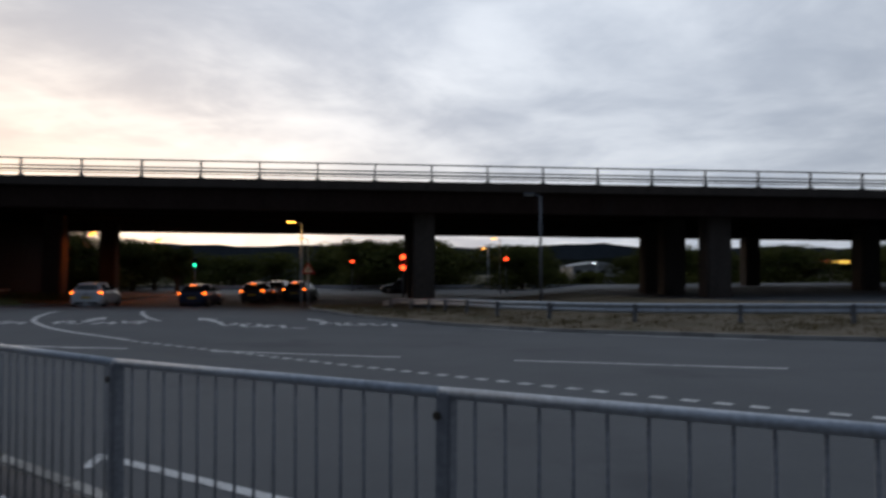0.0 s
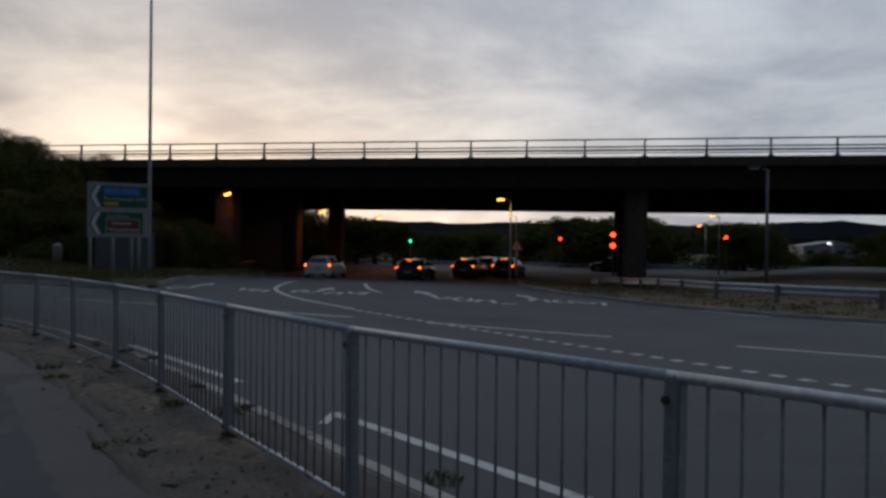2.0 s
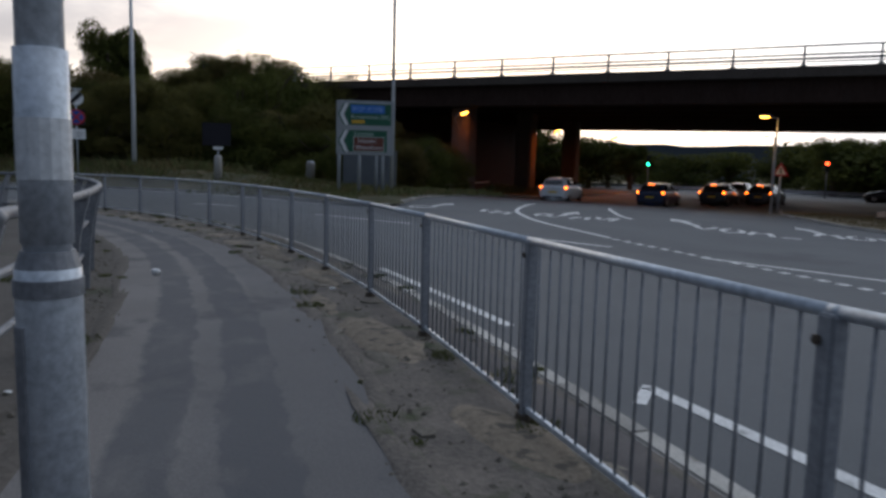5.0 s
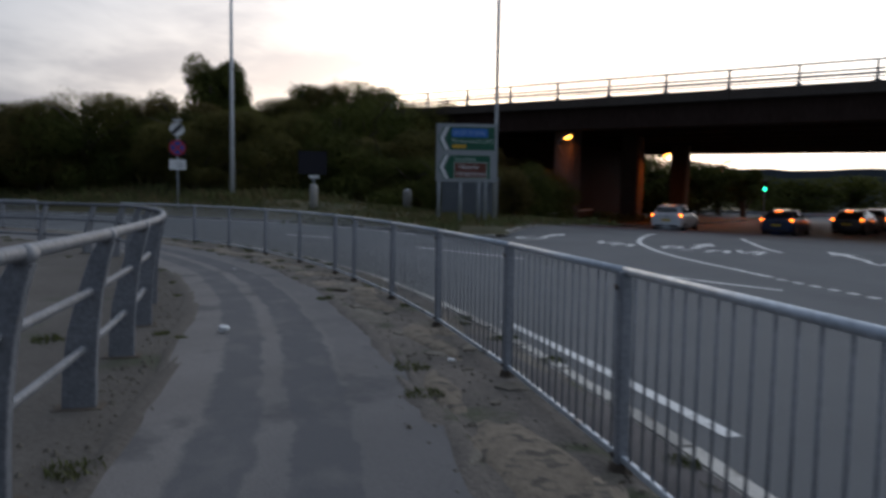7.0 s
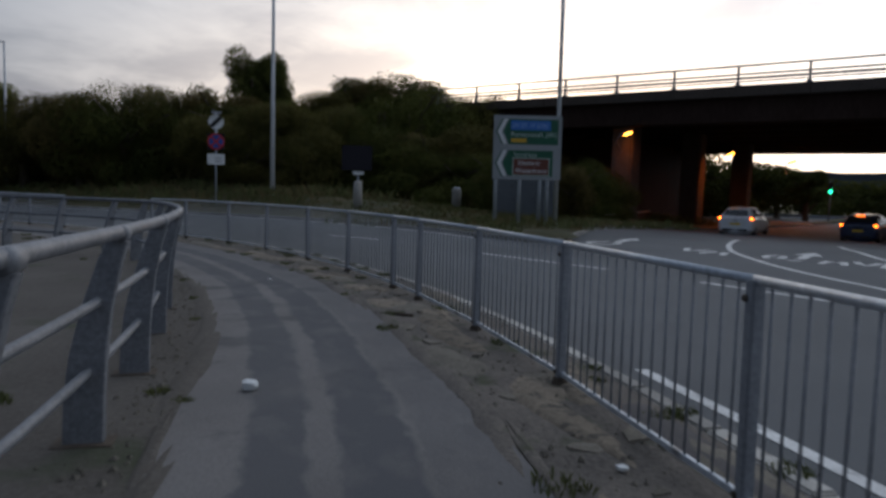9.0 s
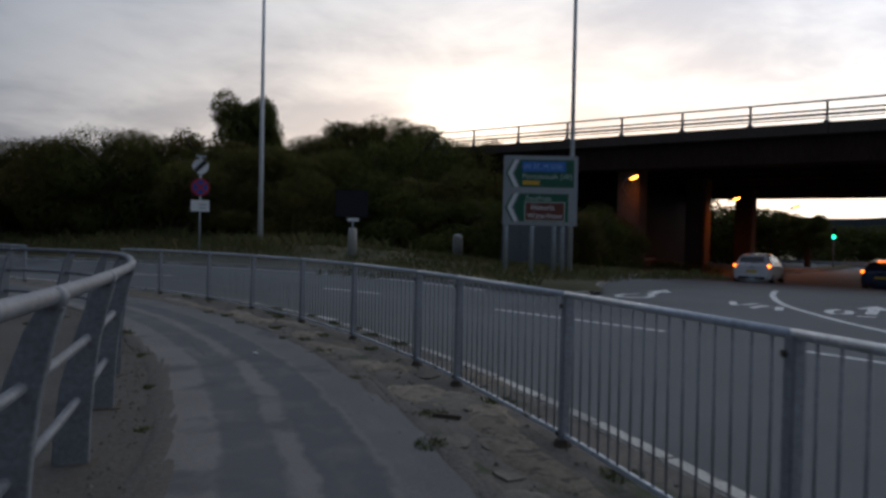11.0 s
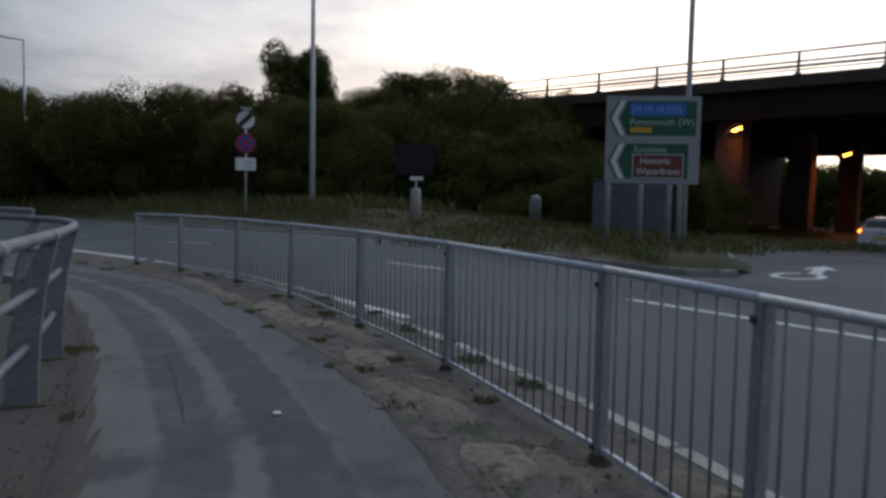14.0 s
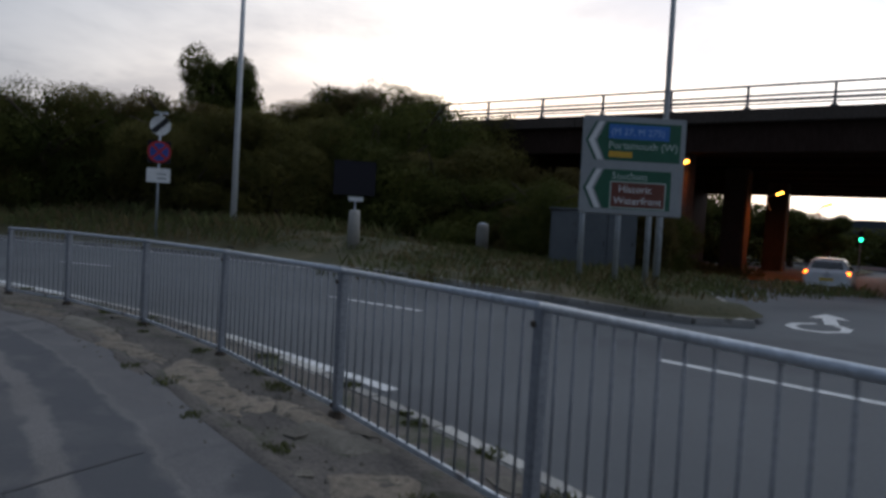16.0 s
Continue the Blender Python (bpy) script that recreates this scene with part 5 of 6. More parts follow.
shed(-57.5, 116.5, 9.0, 12, 4.4, M_SHED, "blue clad industrial shed beyond the trees", M_SHED)
shed(-38.0, 122.0, 11.0, 12, 4.0, M_GALVDARK, "grey industrial shed beyond the trees")
shed(-1.0, 128.0, 9.0, 9, 3.4, M_SHEDLIGHT, "low pale building lit by a lamp beyond the bridge")
canopy = thing("forecourt_canopy", Matrix.Translation((31, 122, -1.2)) @ Matrix.Rotation(BR, 4, "Z"), "distant forecourt canopy with a glowing orange edge", "canopy")
part("roof", boxed(-4.5, 4.5, -3, 3, 3.6, 4.2, bevel=0.05), M_SHEDLIGHT, canopy)
part("fascia", boxed(-4.52, 1.2, -3.06, -3.0, 3.65, 4.1), glowing("fascia_orange", (1.0, 0.16, 0.04), 1.6), canopy, "glowing red-orange fascia")
part("fascia", boxed(1.25, 4.52, -3.06, -3.0, 3.65, 4.1), glowing("fascia_yellow", (1.0, 0.6, 0.1), 1.5), canopy, "glowing yellow fascia")
for x in (-3.5, 3.5):
    part("column", tubed([(x, 0, 0), (x, 0, 3.6)], 0.15, 8), M_SHEDLIGHT, canopy)
for x, y, z in ((-1.2, 124.5, 2.6), (8.6, 126.5, 2.5), (12.5, 118.0, 3.0)):
    t = column((x, y, -1.2), z + 1.2, 0.07, 0.05, "distant lamp with a bright white lantern", 0.2, 190, M_PALELAMP)
fence = thing("low_fence", Matrix.Translation((BN.x * 92, BN.y * 92, -1.2)) @ Matrix.Rotation(BR, 4, "Z"), "long low pale fence beyond the bridge", "fence")
part("rail", boxed(-60, 60, 0, 0.08, 0.55, 0.85, bevel=0.01), M_GALV, fence, "pale rail")
for k in range(41):
    part("post", boxed(-60 + 3 * k - 0.06, -60 + 3 * k + 0.06, 0.09, 0.2, 0, 0.8), M_GALVDARK, fence)

# ---- traffic signals ----
def signal(x, y, z, h, heads=1, towards=(0.3, 1.0), go=False):
    t = thing("traffic_signal", facing(x, y, z, towards), "black traffic signal on a grey post showing " + ("green" if go else "red"), "traffic signal", "traffic signals")
    part("pole", tubed([(0, 0.1, -0.2), (0, 0.1, h + 0.3)], 0.06, 10), M_GALVDARK, t, "", True)
    for k in range(heads):
        zt = h - 0.66 * k
        hd = part("head", boxed(-0.19, 0.19, -0.12, 0.08, zt - 0.85 if heads == 1 else zt - 0.30, zt + 0.22, bevel=0.03), M_BLACK, t, "black signal head")
        for j in range(3 if heads == 1 else 1):
            zl = zt - 0.32 * j
            if j == (2 if go else 0):
                part("lit_lamp", disc(0.15, -0.15, -0.124, zl, 16), M_GREENLIGHT if go else M_REDLIGHT, hd, "lit green lamp" if go else "lit red lamp")
            else:
                part("lamp", disc(0.10, -0.14, -0.124, zl, 16), M_GLASS, hd, "dark lamp")
            part("hood", tubed([(0, -0.12, zl + 0.02), (0, -0.34, zl + 0.01)], 0.16, 12, caps=False), M_BLACK, hd)


signal(-42.8, 70.6, -0.9, 3.65, go=True)
signal(-26.7, 75.5, -0.9, 3.4)
signal(-12.06, 44.4, -0.35, 2.70, heads=2)
signal(-10.0, 77.0, -0.9, 3.6)

# ---- cars ----
def wheel_mesh():
    bm = bmesh.new()
    tube(bm, [(0, -0.1, 0), (0, -0.085, 0), (0, 0.085, 0), (0, 0.1, 0)], 0.315, 22)
    return shared("tyre", bm, M_TYRE, False)


TYRE_ME = wheel_mesh()
bm = tubed([(0, -0.105, 0), (0, 0.105, 0)], 0.205, 18)
RIM_ME = shared("rim", bm, M_RIM)
HUB_ME = shared("hub_cap", tubed([(0, -0.112, 0), (0, 0.112, 0)], 0.06, 10), M_GALVDARK)


def loft(sections, mat, name, parent, label=""):
    """A skin through cross sections; each section is x and half widths at heights."""
    bm = bmesh.new()
    rings = []
    for x, pts in sections:
        ring = [bm.verts.new((x, y, z)) for y, z in pts] + [bm.verts.new((x, -y, z)) for y, z in pts[::-1]]
        rings.append(ring)
    for a, b in zip(rings, rings[1:]):
        for k in range(len(a)):
            j = (k + 1) % len(a)
            bm.faces.new((a[k], a[j], b[j], b[k]))
    bm.faces.new(rings[0][::-1])
    bm.faces.new(rings[-1])
    bmesh.ops.recalc_face_normals(bm, faces=bm.faces)
    bmesh.ops.subdivide_edges(bm, edges=bm.edges, cuts=1, smooth=0.6, use_grid_fill=True)
    return part(name, bm, mat, parent, label, True)


def car(m, paint, label, lights=True, hatch=True, group=""):
    """A hatchback, nose along +x, standing on z = 0."""
    t = thing("car", m, label, "car", group)
    def sec(x, w0, w1, z0, zb, zt):
        return (x, [(w0 * 0.92, z0), (w0, z0 + 0.14), (w0, zb - 0.1), (w1, zb), (w1 * 0.9, zt), (w1 * 0.45, zt + 0.012)])
    low = [sec(-2.13, 0.70, 0.70, 0.36, 0.72, 0.78), sec(-2.07, 0.83, 0.80, 0.24, 0.90, 1.00), sec(-1.7, 0.88, 0.84, 0.19, 0.95, 1.02), sec(-0.8, 0.885, 0.85, 0.18, 0.93, 1.00), sec(0.2, 0.885, 0.85, 0.18, 0.92, 0.98), sec(0.9, 0.885, 0.84, 0.18, 0.90, 0.95),
           sec(1.6, 0.87, 0.78, 0.19, 0.80, 0.86), sec(2.0, 0.78, 0.66, 0.24, 0.66, 0.72), sec(2.14, 0.60, 0.52, 0.32, 0.56, 0.60)]
    body = loft(low, paint, "body", t)
    def top(x, w0, w1, z0, z1):
        return (x, [(w0, z0), (w0 * 0.99, z0 + 0.05), (w1 * 1.02, z1 - 0.08), (w1 * 0.92, z1 - 0.01), (w1 * 0.5, z1 + 0.012)])
    loft([top(-2.0, 0.74, 0.66, 0.94, 1.02), top(-1.72, 0.80, 0.60, 0.96, 1.36), top(-1.3, 0.82, 0.60, 0.96, 1.43), top(-0.4, 0.83, 0.61, 0.95, 1.46), top(0.3, 0.83, 0.59, 0.94, 1.39), top(0.85, 0.80, 0.60, 0.92, 1.08), top(1.02, 0.78, 0.6, 0.90, 0.96)], paint, "cabin", t)
    part("rear_window", prism(bmesh.new(), [(-0.60, 0.0), (0.60, 0.0), (0.53, 0.33), (-0.53, 0.33)], -0.012, 0.012, Matrix.Translation((-2.03, 0, 1.055)) @ Matrix.Rotation(-math.pi / 2, 4, "Z") @ Matrix.Rotation(radians(-38), 4, "X")), M_GLASS, t, "dark rear window")
    part("windscreen", prism(bmesh.new(), [(-0.62, 0.0), (0.62, 0.0), (0.53, 0.58), (-0.53, 0.58)], -0.012, 0.012, Matrix.Translation((0.98, 0, 0.97)) @ Matrix.Rotation(math.pi / 2, 4, "Z") @ Matrix.Rotation(radians(-52), 4, "X")), M_GLASS, t, "dark windscreen")
    for sy in (1, -1):
        for x0, x1, x2, x3 in ((-1.62, -0.55, -0.55, -1.35), (-0.47, 0.72, 0.22, -0.47)):
            part("side_window", prism(bmesh.new(), [(x0, 0.99), (x1, 0.985), (x2, 1.35), (x3, 1.35)], -0.012, 0.012, Matrix.Translation((0, sy * 0.745, 0)) @ Matrix.Translation((0, 0, 1.15)) @ Matrix.Rotation(sy * radians(30), 4, "X") @ Matrix.Translation((0, 0, -1.15))), M_GLASS, t, "dark side window")
        part("mirror", boxed(0.42, 0.60, sy * 0.96 - 0.09, sy * 0.96 + 0.09, 0.95, 1.08, bevel=0.03), paint, t)
        lamp = part("tail_light", boxed(-2.12, -1.93, min(sy * 0.46, sy * 0.86), max(sy * 0.46, sy * 0.86), 0.80, 0.95, bevel=0.03), M_TAIL if lights else M_TAIL_OFF, t, "lit red-orange tail light")
        part("headlight", boxed(1.86, 2.06, min(sy * 0.42, sy * 0.70), max(sy * 0.42, sy * 0.70), 0.58, 0.70, bevel=0.03), M_UNLIT, t, "clear headlight")
        for x in (-1.33, 1.33):
            part("wheel_arch", tubed([(x, sy * 0.80, 0.32), (x, sy * 0.893, 0.32)], 0.37, 22), M_BLACK, t, "dark wheel arch")
            w = part_of("wheel", TYRE_ME, None, t)
            w.location = (x, sy * 0.80, 0.315)
            part_of("rim", RIM_ME, None, w, "silver rim")
            part_of("hub_cap", HUB_ME, None, w)
    if lights and paint != M_CARWHITE:
        part("brake_light", boxed(-1.80, -1.74, -0.2, 0.2, 1.385, 1.415), M_TAIL, t, "lit upper brake light")
    part("number_plate", boxed(-2.150, -2.135, -0.26, 0.26, 0.55, 0.66, bevel=0.004), M_PLATE, t, "yellow number plate")
    part("bumper", boxed(-2.16, -1.98, -0.72, 0.72, 0.30, 0.50, bevel=0.05), paint, t)
    part("bumper_insert", boxed(-2.19, -2.05, -0.62, 0.62, 0.22, 0.34, bevel=0.02), M_BLACK, t, "dark lower bumper")
    part("badge", disc(0.045, -0.01, 0.0, 0.0, 14, Matrix.Translation((-2.12, 0, 0.86)) @ Matrix.Rotation(-math.pi / 2, 4, "Z")), M_GALVDARK, t)
    part("wiper", boxed(-2.03, -1.99, -0.28, 0.05, 1.03, 1.045), M_BLACK, t)
    part("aerial", prism(bmesh.new(), [(-1.45, 1.44), (-1.25, 1.45), (-1.43, 1.52)], -0.02, 0.02), paint, t, "roof fin")
    return t


def parked(x, y, yaw, paint, label, lights=True):
    car(Matrix.Translation((x, y, z_road(x, y) + 0.002)) @ Matrix.Rotation(radians(yaw), 4, "Z"), paint, label, lights, group="cars at the lights")


parked(-29.9, 39.2, 112, M_CARWHITE, "white hatchback with lit tail lights driving under the bridge")
parked(-26.0, 44.4, 104, M_CARBLUE, "dark blue hatchback with lit tail lights waiting in the queue")
parked(-24.9, 50.6, 100, M_CARDARK, "dark car with lit brake lights waiting at the signals")
parked(-23.4, 54.6, 98, M_CARDARK, "dark car with lit brake lights waiting at the signals")
parked(-26.6, 57.6, 100, M_CARGREY, "silver car waiting at the signals", False)
parked(-20.0, 72.0, 190, M_CARDARK, "dark car crossing beyond the bridge")

# ---- verge clutter ----
slab_kinds = []
for k in range(7):
    bm = bmesh.new()
    n_ = rnd.randint(5, 8)
    prism(bm, [((0.16 + 0.12 * rnd.random()) * math.cos(6.28 * i / n_), (0.10 + 0.10 * rnd.random()) * math.sin(6.28 * i / n_)) for i in range(n_)], 0, 0.035, Matrix.Rotation(-math.pi / 2, 4, "X"))
    for v in bm.verts:
        v.co.z = abs(v.co.z) + 0.01 * rnd.random()
    slab_kinds.append(shared("concrete_lump", bm, M_SLAB))
sq = RAIL_LINE.near(-0.2, 3.5)[0]
for k in range(70):
    s = sq - 5 + 34 * (k + rnd.random()) / 70
    o = rnd.choice((rnd.uniform(-0.7, -0.15), rnd.uniform(-0.35, 0.45), rnd.uniform(-0.75, -0.5)))
    q, d = RAIL_LINE.at(s, o)
    ob = part_of("concrete_lump", slab_kinds[k % 7], None, verge)
    sc = rnd.uniform(0.2, 0.8)
    ob.matrix_basis = Matrix.Translation((q.x, q.y, verge_z(q.x, q.y, o) - 0.028)) @ Matrix.Rotation(rnd.uniform(0, 6.28), 4, "Z") @ Matrix.Rotation(rnd.uniform(-0.10, 0.10), 4, "X") @ Matrix.Diagonal((sc, sc * rnd.uniform(0.6, 1.0), 1, 1))


# broad worn patches of sand and old concrete, thinning out at their edges
for k in range(34):
    s = sq - 3 + 31 * (k + 0.8 * rnd.random()) / 34
    o = rnd.choice((rnd.uniform(-0.62, -0.3), rnd.uniform(-0.5, -0.05), rnd.uniform(0.1, 0.35)))
    q, d = RAIL_LINE.at(s, o)
    bm = bmesh.new()
    n_ = 22
    la, wa = rnd.uniform(0.3, 0.75), rnd.uniform(0.12, 0.24)
    rim, mid = [], []
    for i in range(n_):
        a = 6.283 * i / n_
        rr = 1 + 0.45 * noise.noise((math.cos(a) * 1.6 + k, math.sin(a) * 1.6, k * 3.3)) + 0.15 * noise.noise((math.cos(a) * 5, math.sin(a) * 5, k))
        rim.append(bm.verts.new((la * rr * math.cos(a), wa * rr * math.sin(a), -0.012)))
        mid.append(bm.verts.new((la * rr * 0.72 * math.cos(a), wa * rr * 0.72 * math.sin(a), 0.010 + 0.008 * rnd.random())))
    top_v = bm.verts.new((0, 0, 0.014))
    for i in range(n_):
        j = (i + 1) % n_
        bm.faces.new((rim[i], rim[j], mid[j], mid[i]))
        bm.faces.new((mid[i], mid[j], top_v))
    ob = part("worn_patch", bm, M_SAND if k % 3 else M_SLAB, verge, smooth=True)
    ob.matrix_basis = Matrix.Translation((q.x, q.y, verge_z(q.x, q.y, o) + 0.004)) @ Matrix.Rotation(math.atan2(d.y, d.x) + rnd.uniform(-0.25, 0.25), 4, "Z")


# the largest bare patches of pale sand and slab, at the foot of the guard rail
for k, (x, y, la, wa) in enumerate(((-13.3, 8.35, 0.75, 0.26), (-12.6, 8.4, 0.7, 0.22), (-14.58, 8.8, 0.42, 0.16), (-19.9, 8.95, 0.85, 0.24), (-18.8, 9.25, 0.45, 0.17), (-21.9, 8.75, 0.7, 0.2), (-11.72, 8.05, 0.4, 0.15),
                                   (-9.5, 7.39, 0.4, 0.2), (-2.14, 4.0, 0.42, 0.22), (-3.87, 4.9, 0.4, 0.18), (-5.57, 5.67, 0.5, 0.18), (-25.0, 8.3, 0.8, 0.22), (-16.2, 8.95, 0.5, 0.16))):
    bm = bmesh.new()
    rim, mid = [], []
    for i in range(28):
        a = 6.283 * i / 28
        rr = 1 + 0.5 * noise.noise((math.cos(a) * 1.4 + k * 2.1, math.sin(a) * 1.4, k * 1.7)) + 0.22 * noise.noise((math.cos(a) * 4.5, math.sin(a) * 4.5, k))
        rim.append(bm.verts.new((la * rr * math.cos(a), wa * rr * math.sin(a), -0.014)))
        mid.append(bm.verts.new((la * rr * 0.7 * math.cos(a), wa * rr * 0.7 * math.sin(a), 0.002 + 0.014 * rnd.random())))
    top_v = bm.verts.new((0, 0, 0.022))
    for i in range(28):
        j = (i + 1) % 28
        bm.faces.new((rim[i], rim[j], mid[j], mid[i]))
        bm.faces.new((mid[i], mid[j], top_v))
    ob = part("worn_patch", bm, M_SAND, verge, smooth=True)
    d = RAIL_LINE.at(RAIL_LINE.near(x, y)[0])[1]
    ob.matrix_basis = Matrix.Translation((x, y, z_path(x, y) + 0.002)) @ Matrix.Rotation(math.atan2(d.y, d.x) + rnd.uniform(-0.15, 0.15), 4, "Z")


# ragged earth that creeps over both edges of the footpath
for k in range(74):
    s = sq - 3 + 34 * (k // 2 + 0.9 * rnd.random()) / 37
    o = -2.56 + rnd.uniform(-0.03, 0.03) if k % 2 else -0.73 + rnd.uniform(-0.04, 0.03)
    q, d = RAIL_LINE.at(s, o)
    bm = bmesh.new()
    la, wa = rnd.uniform(0.6, 1.5), rnd.uniform(0.035, 0.10)
    ring, mid = [], []
    for i in range(26):
        a = 6.283 * i / 26
        rr = 1 + 0.5 * noise.noise((math.cos(a) * 2.2 + k, math.sin(a) * 2.2, k * 1.3)) + 0.25 * noise.noise((math.cos(a) * 6, math.sin(a) * 6, k))
        ring.append(bm.verts.new((la * rr * math.cos(a), wa * rr * math.sin(a), -0.004)))
        mid.append(bm.verts.new((la * rr * 0.6 * math.cos(a), wa * rr * 0.6 * math.sin(a), 0.007)))
    bm.faces.new(mid)
    for i in range(26):
        j = (i + 1) % 26
        bm.faces.new((ring[i], ring[j], mid[j], mid[i]))
    ob = part("earth_patch", bm, M_DIRT if k % 2 else M_VERGE, verge, smooth=True)
    ob.matrix_basis = Matrix.Translation((q.x, q.y, z_path(q.x, q.y) + 0.008)) @ Matrix.Rotation(math.atan2(d.y, d.x) + rnd.uniform(-0.06, 0.06), 4, "Z")


# loose gravel and crumbs of concrete on the verge
verts, faces = [], []
for k in range(5200):
    s = sq - 4 + 33 * rnd.random()
    o = rnd.choice((rnd.gauss(-0.35, 0.25), rnd.uniform(-0.95, 0.45), rnd.gauss(-2.75, 0.12)))
    q, _ = RAIL_LINE.at(s, o)
    z = z_path(q.x, q.y) + 0.002
    r = 0.006 + 0.022 * rnd.random() ** 3
    a = rnd.uniform(0, 6.28)
    n = len(verts)
    for j in range(4):
        verts.append((q.x + r * rnd.uniform(0.7, 1.3) * math.cos(a + 1.57 * j), q.y + r * rnd.uniform(0.7, 1.3) * math.sin(a + 1.57 * j), z))
    verts.append((q.x, q.y, z + r * rnd.uniform(0.6, 1.0)))
    faces += [(n + j, n + (j + 1) % 4, n + 4) for j in range(4)]
me = bpy.data.meshes.new("gravel")
me.from_pydata(verts, [], faces)
tagged(part_of("gravel", me, M_SLAB), "loose grey-brown gravel and crumbs scattered on the verge", "gravel", kind="stuff")


def tufts(name, spots, label, mat, height, spread, blades):
    verts, faces = [], []
    for x, y, z, sc in spots:
        for _ in range(blades):
            a, r = rnd.uniform(0, 6.28), spread * sc * math.sqrt(rnd.random())
            bx, by = x + r * math.cos(a), y + r * math.sin(a)
            h = height * sc * rnd.uniform(0.4, 1.2)
            lean, la = h * rnd.uniform(0.2, 0.9), rnd.uniform(0, 6.28)
            w = (0.0025 + 0.003 * rnd.random()) * (1 if height < 0.05 else 2.5)
            c, s_ = math.cos(la), math.sin(la)
            k = len(verts)
            verts += [(bx - s_ * w, by + c * w, z - 0.02), (bx + s_ * w, by - c * w, z - 0.02), (bx + c * lean * 0.4 + s_ * w * 0.7, by + s_ * lean * 0.4 - c * w * 0.7, z + h * 0.6), (bx + c * lean, by + s_ * lean, z + h)]
            faces += [(k, k + 1, k + 2), (k, k + 2, k + 3)]
    me = bpy.data.meshes.new(name)
    me.from_pydata(verts, [], faces)
    return tagged(part_of(name, me, mat), label, "grass", kind="stuff")


spots = []
for k in range(75):
    s = sq - 6 + 36 * rnd.random()
    o = rnd.choice((rnd.gauss(-0.66, 0.08), rnd.gauss(0.40, 0.12), rnd.gauss(0.0, 0.15)))
    q, _ = RAIL_LINE.at(s, o)
    spots.append((q.x, q.y, z_path(q.x, q.y), rnd.uniform(0.4, 1.2)))
tufts("weeds", spots, "low green weeds and grass along the guard rail", M_WEED, 0.045, 0.13, 130)
spots = []
for k in range(24):
    s = sq + 4 + 26 * rnd.random()
    q, _ = RAIL_LINE.at(s, rnd.choice((rnd.gauss(-2.60, 0.05), rnd.gauss(-2.7, 0.08), rnd.uniform(-6, -3))))
    spots.append((q.x, q.y, z_path(q.x, q.y), rnd.uniform(0.4, 1.3)))
tufts("weeds", spots, "sparse weeds at the edge of the footpath", M_WEED, 0.045, 0.12, 130)
spots = []
for k in range(2600):
    s = rnd.uniform(20, FAR_KERB.length - 45)
    d = 1.4 + 6.5 * rnd.random()
    q, _ = FAR_KERB.at(s, -d)
    spots.append((q.x, q.y, far_height(q.x, q.y, d), rnd.uniform(0.5, 1.3) * (2.2 if q.x < -38 else 0.9)))
tufts("long_grass", spots[:1300], "long dry straw-coloured grass on the bank", M_STRAW, 0.22, 0.35, 10)
tufts("long_grass", spots[1300:], "long green grass on the bank", M_WEED, 0.22, 0.45, 18)
spots = []
for k in range(1500):
    s = rnd.uniform(30, 88)
    d = 0.3 + 9 * rnd.random()
    q, _ = RIGHT_KERB.at(s, d)
    spots.append((q.x, q.y, right_z(q.x, q.y, d), rnd.uniform(0.5, 1.2)))
tufts("long_grass", spots, "dry grass on the island behind the crash barrier", M_STRAW, 0.10, 0.4, 14)

# dark sealed joints of old repairs in the footpath
def path_joint(pts, width):
    ln = Line(pts, 2 if len(pts) > 2 else 0)
    tagged(part("repair_joint", strip(ln, 0, ln.length, [-width / 2, 0, width / 2], lambda x, y, o: z_path(x, y) + 0.0095, 0.15), M_JOINT), "dark sealed joint in the asphalt footpath", "joint", kind="structure")


def along_path(s0, s1, o0, o1, n, wob, seed):
    return [RAIL_LINE.at(s0 + (s1 - s0) * i / n, o0 + (o1 - o0) * i / n + wob * noise.noise((i * 0.7, seed, 0)))[0] for i in range(n + 1)]


# litter
def crumpled(name, x, y, z, r, label, mat, flat=0.5):
    bm = bmesh.new()
    bmesh.ops.create_icosphere(bm, subdivisions=2, radius=r)
    for v in bm.verts:
        v.co *= 0.75 + 0.5 * abs(noise.noise(v.co * (3.1 / r) * 0.4))
        v.co.z = (v.co.z + r * 0.6) * flat
    ob = part(name, bm, mat)
    ob.location = (x, y, z)
    return tagged(ob, label, "litter")


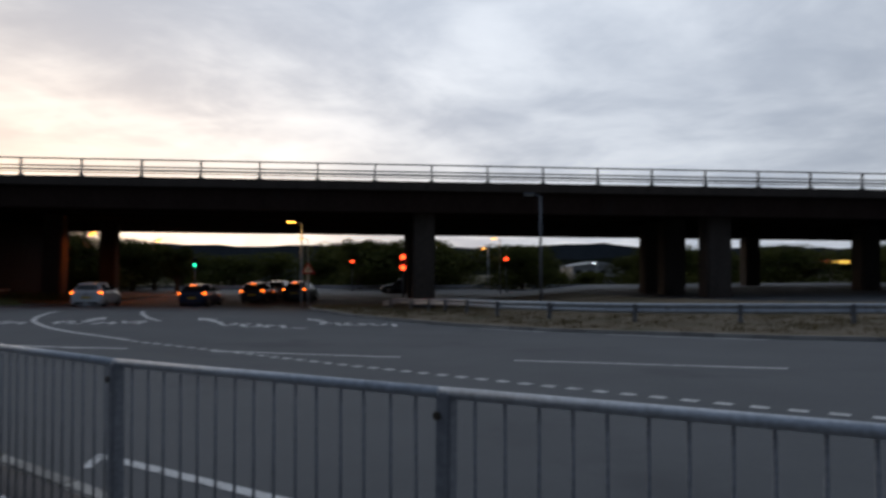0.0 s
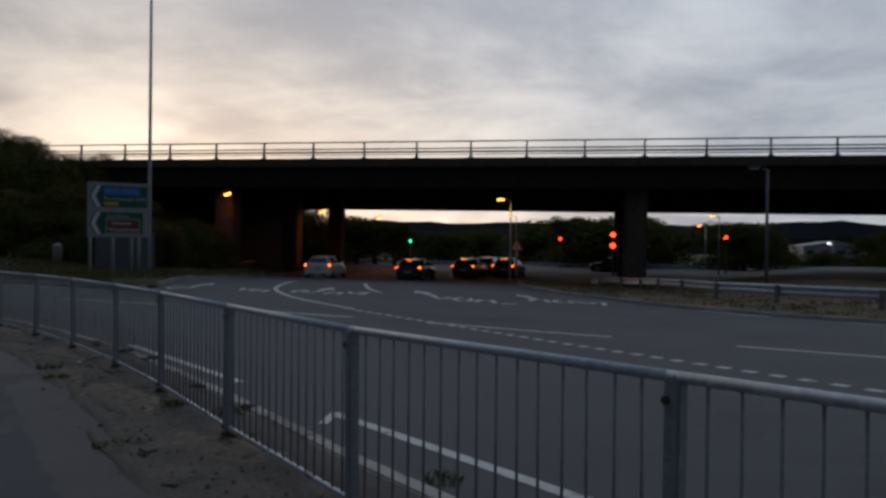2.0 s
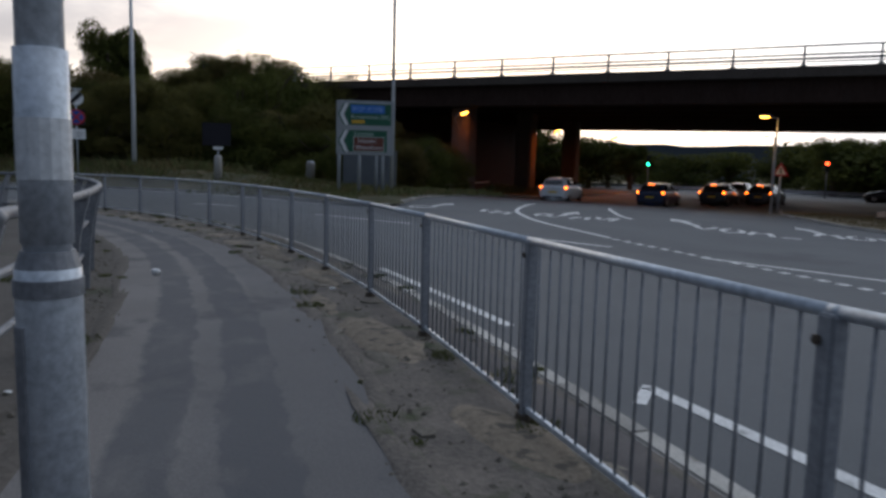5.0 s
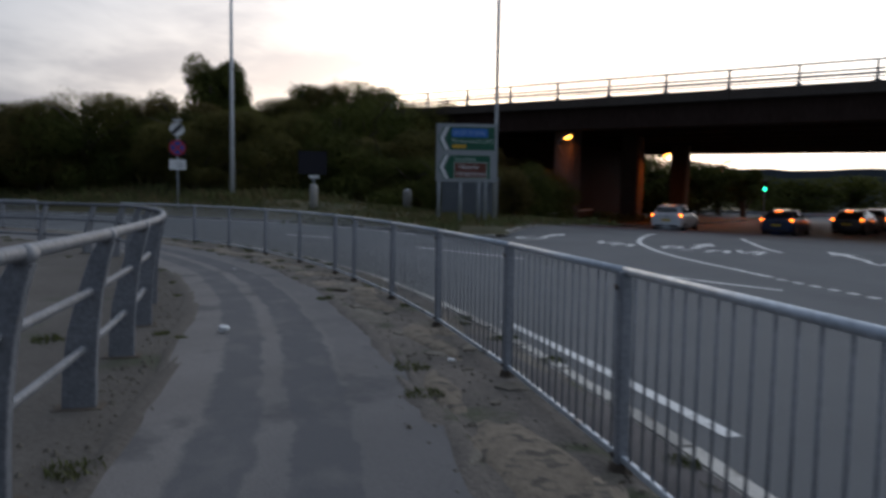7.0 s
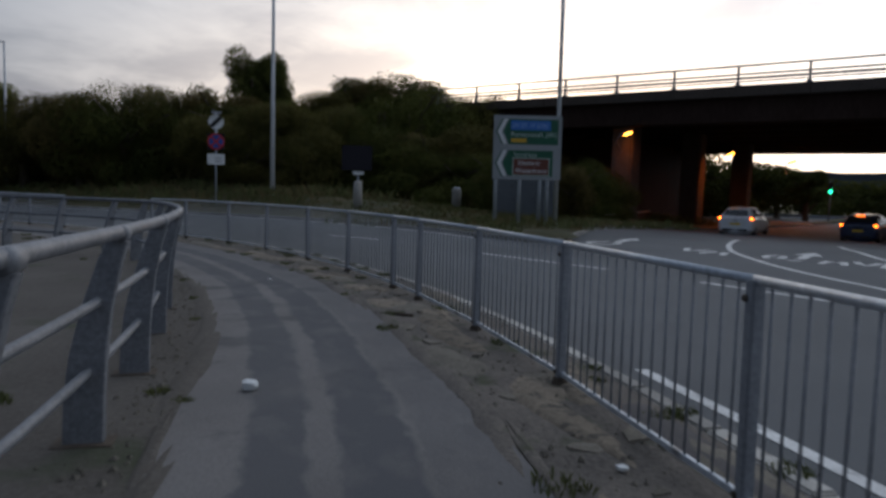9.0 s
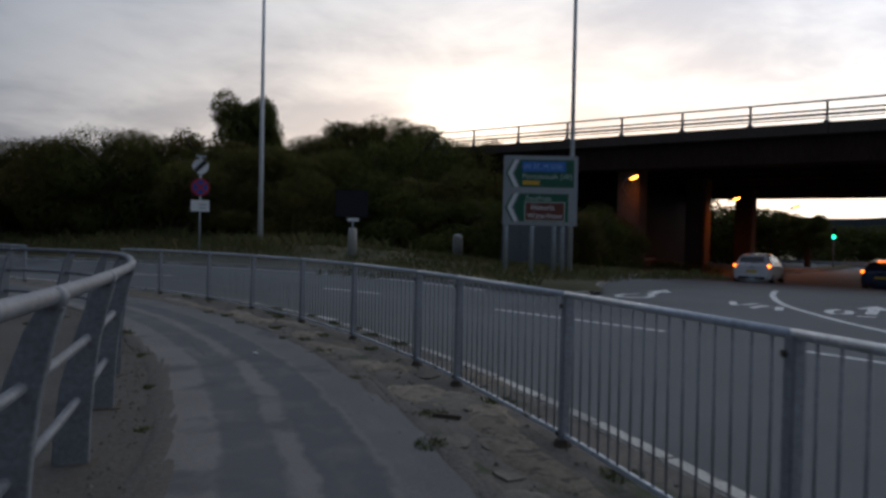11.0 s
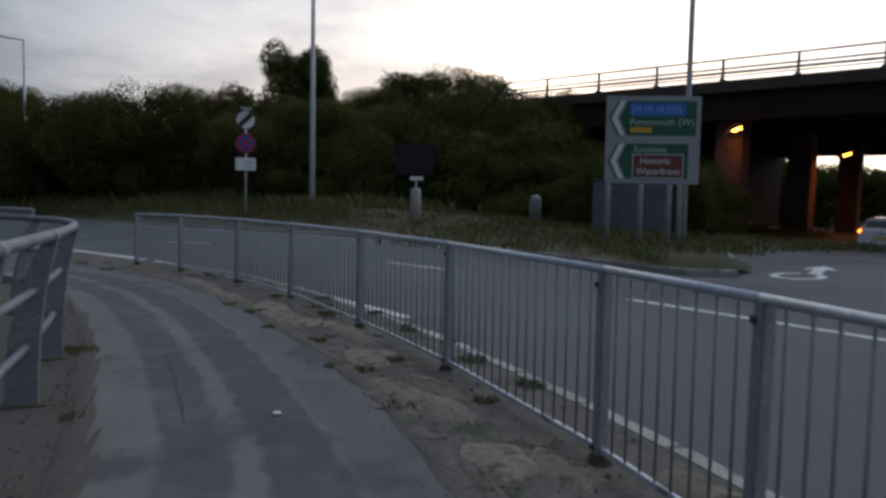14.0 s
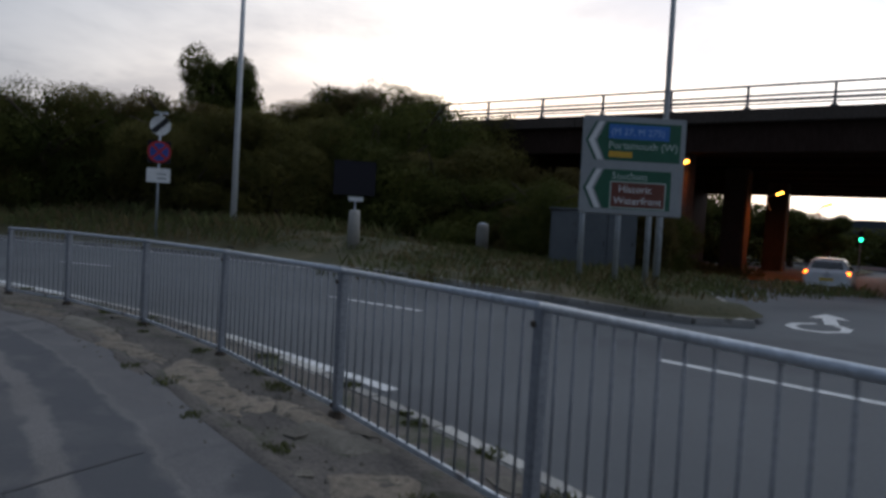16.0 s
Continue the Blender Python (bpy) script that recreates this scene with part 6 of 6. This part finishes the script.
crumpled("paper_cup", -10.42, 5.65, z_path(-10.42, 5.65) + 0.012, 0.062, "crumpled white paper cup on the footpath", M_LITTER, 0.8)
crumpled("paper_scrap", -8.16, 6.78, z_path(-8.16, 6.78) + 0.01, 0.035, "small white paper scrap on the verge", M_LITTER)
crumpled("paper_scrap", -16.15, 7.78, z_path(-16.15, 7.78) + 0.012, 0.03, "small white paper scrap on the footpath", M_LITTER)
for x, y in ((-6.19, 3.11), (-5.81, 2.96), (-5.43, 2.73), (-4.72, 2.72)):
    crumpled("paper_scrap", x, y, z_path(x, y) + 0.006, 0.026, "small white paper scrap on the bare ground", M_LITTER)
q = Vector((-12.5, 8.01))
ob = tagged(part("wood_scrap", boxed(-0.11, 0.11, -0.025, 0.025, 0.0, 0.03, bevel=0.006), M_FOOT), "dark scrap of wood lying on the verge", "litter")
ob.matrix_world = Matrix.Translation((q.x, q.y, z_path(q.x, q.y) + 0.01)) @ Matrix.Rotation(0.7, 4, "Z")

wall_a, wall_b = Vector((-33.6, 32.6)), Vector((-39.9, 42.8))
low_wall = thing("low_wall", Matrix.Translation((wall_a.x, wall_a.y, ground_far(*wall_a))) @ Matrix.Rotation(math.atan2(wall_b.y - wall_a.y, wall_b.x - wall_a.x), 4, "Z"), "low concrete wall with a pale coping beside the pier", "wall", kind="structure")
part("body", boxed(0.0, 11.9, -0.16, 0.16, -1.2, 0.30), M_CONC, low_wall)
part("coping", boxed(-0.05, 11.95, -0.20, 0.20, 0.302, 0.40, bevel=0.02), M_KERB, low_wall, "pale concrete coping")

s_a = RAIL_LINE.near(-18.2, 9.4)[0]
path_joint(along_path(s_a, s_a + 0.35, -1.95, -1.25, 6, 0.05, 1.0), 0.022)
path_joint(along_path(s_a - 2.2, s_a, -1.98, -1.95, 10, 0.05, 2.0), 0.014)

# kerb stones, last
kerb_near = thing("kerb", Matrix(), "row of worn pale concrete kerb stones beside the guard rail", "kerb", kind="structure")
kerb_row(kerb_near, RAIL_LINE, sq - 9, sq + 46, 0.545, 0.115, M_KERB_NEAR)
kerb_far = thing("kerb", Matrix(), "row of concrete kerb stones along the far side of the road", "kerb", kind="structure")
kerb_row(kerb_far, FAR_KERB, 30, FAR_KERB.length - 30, -0.06, 0.12)
kerb_right = thing("kerb", Matrix(), "row of concrete kerb stones round the grass island", "kerb", kind="structure")
kerb_row(kerb_right, RIGHT_KERB, 30, 92, 0.06, 0.10)
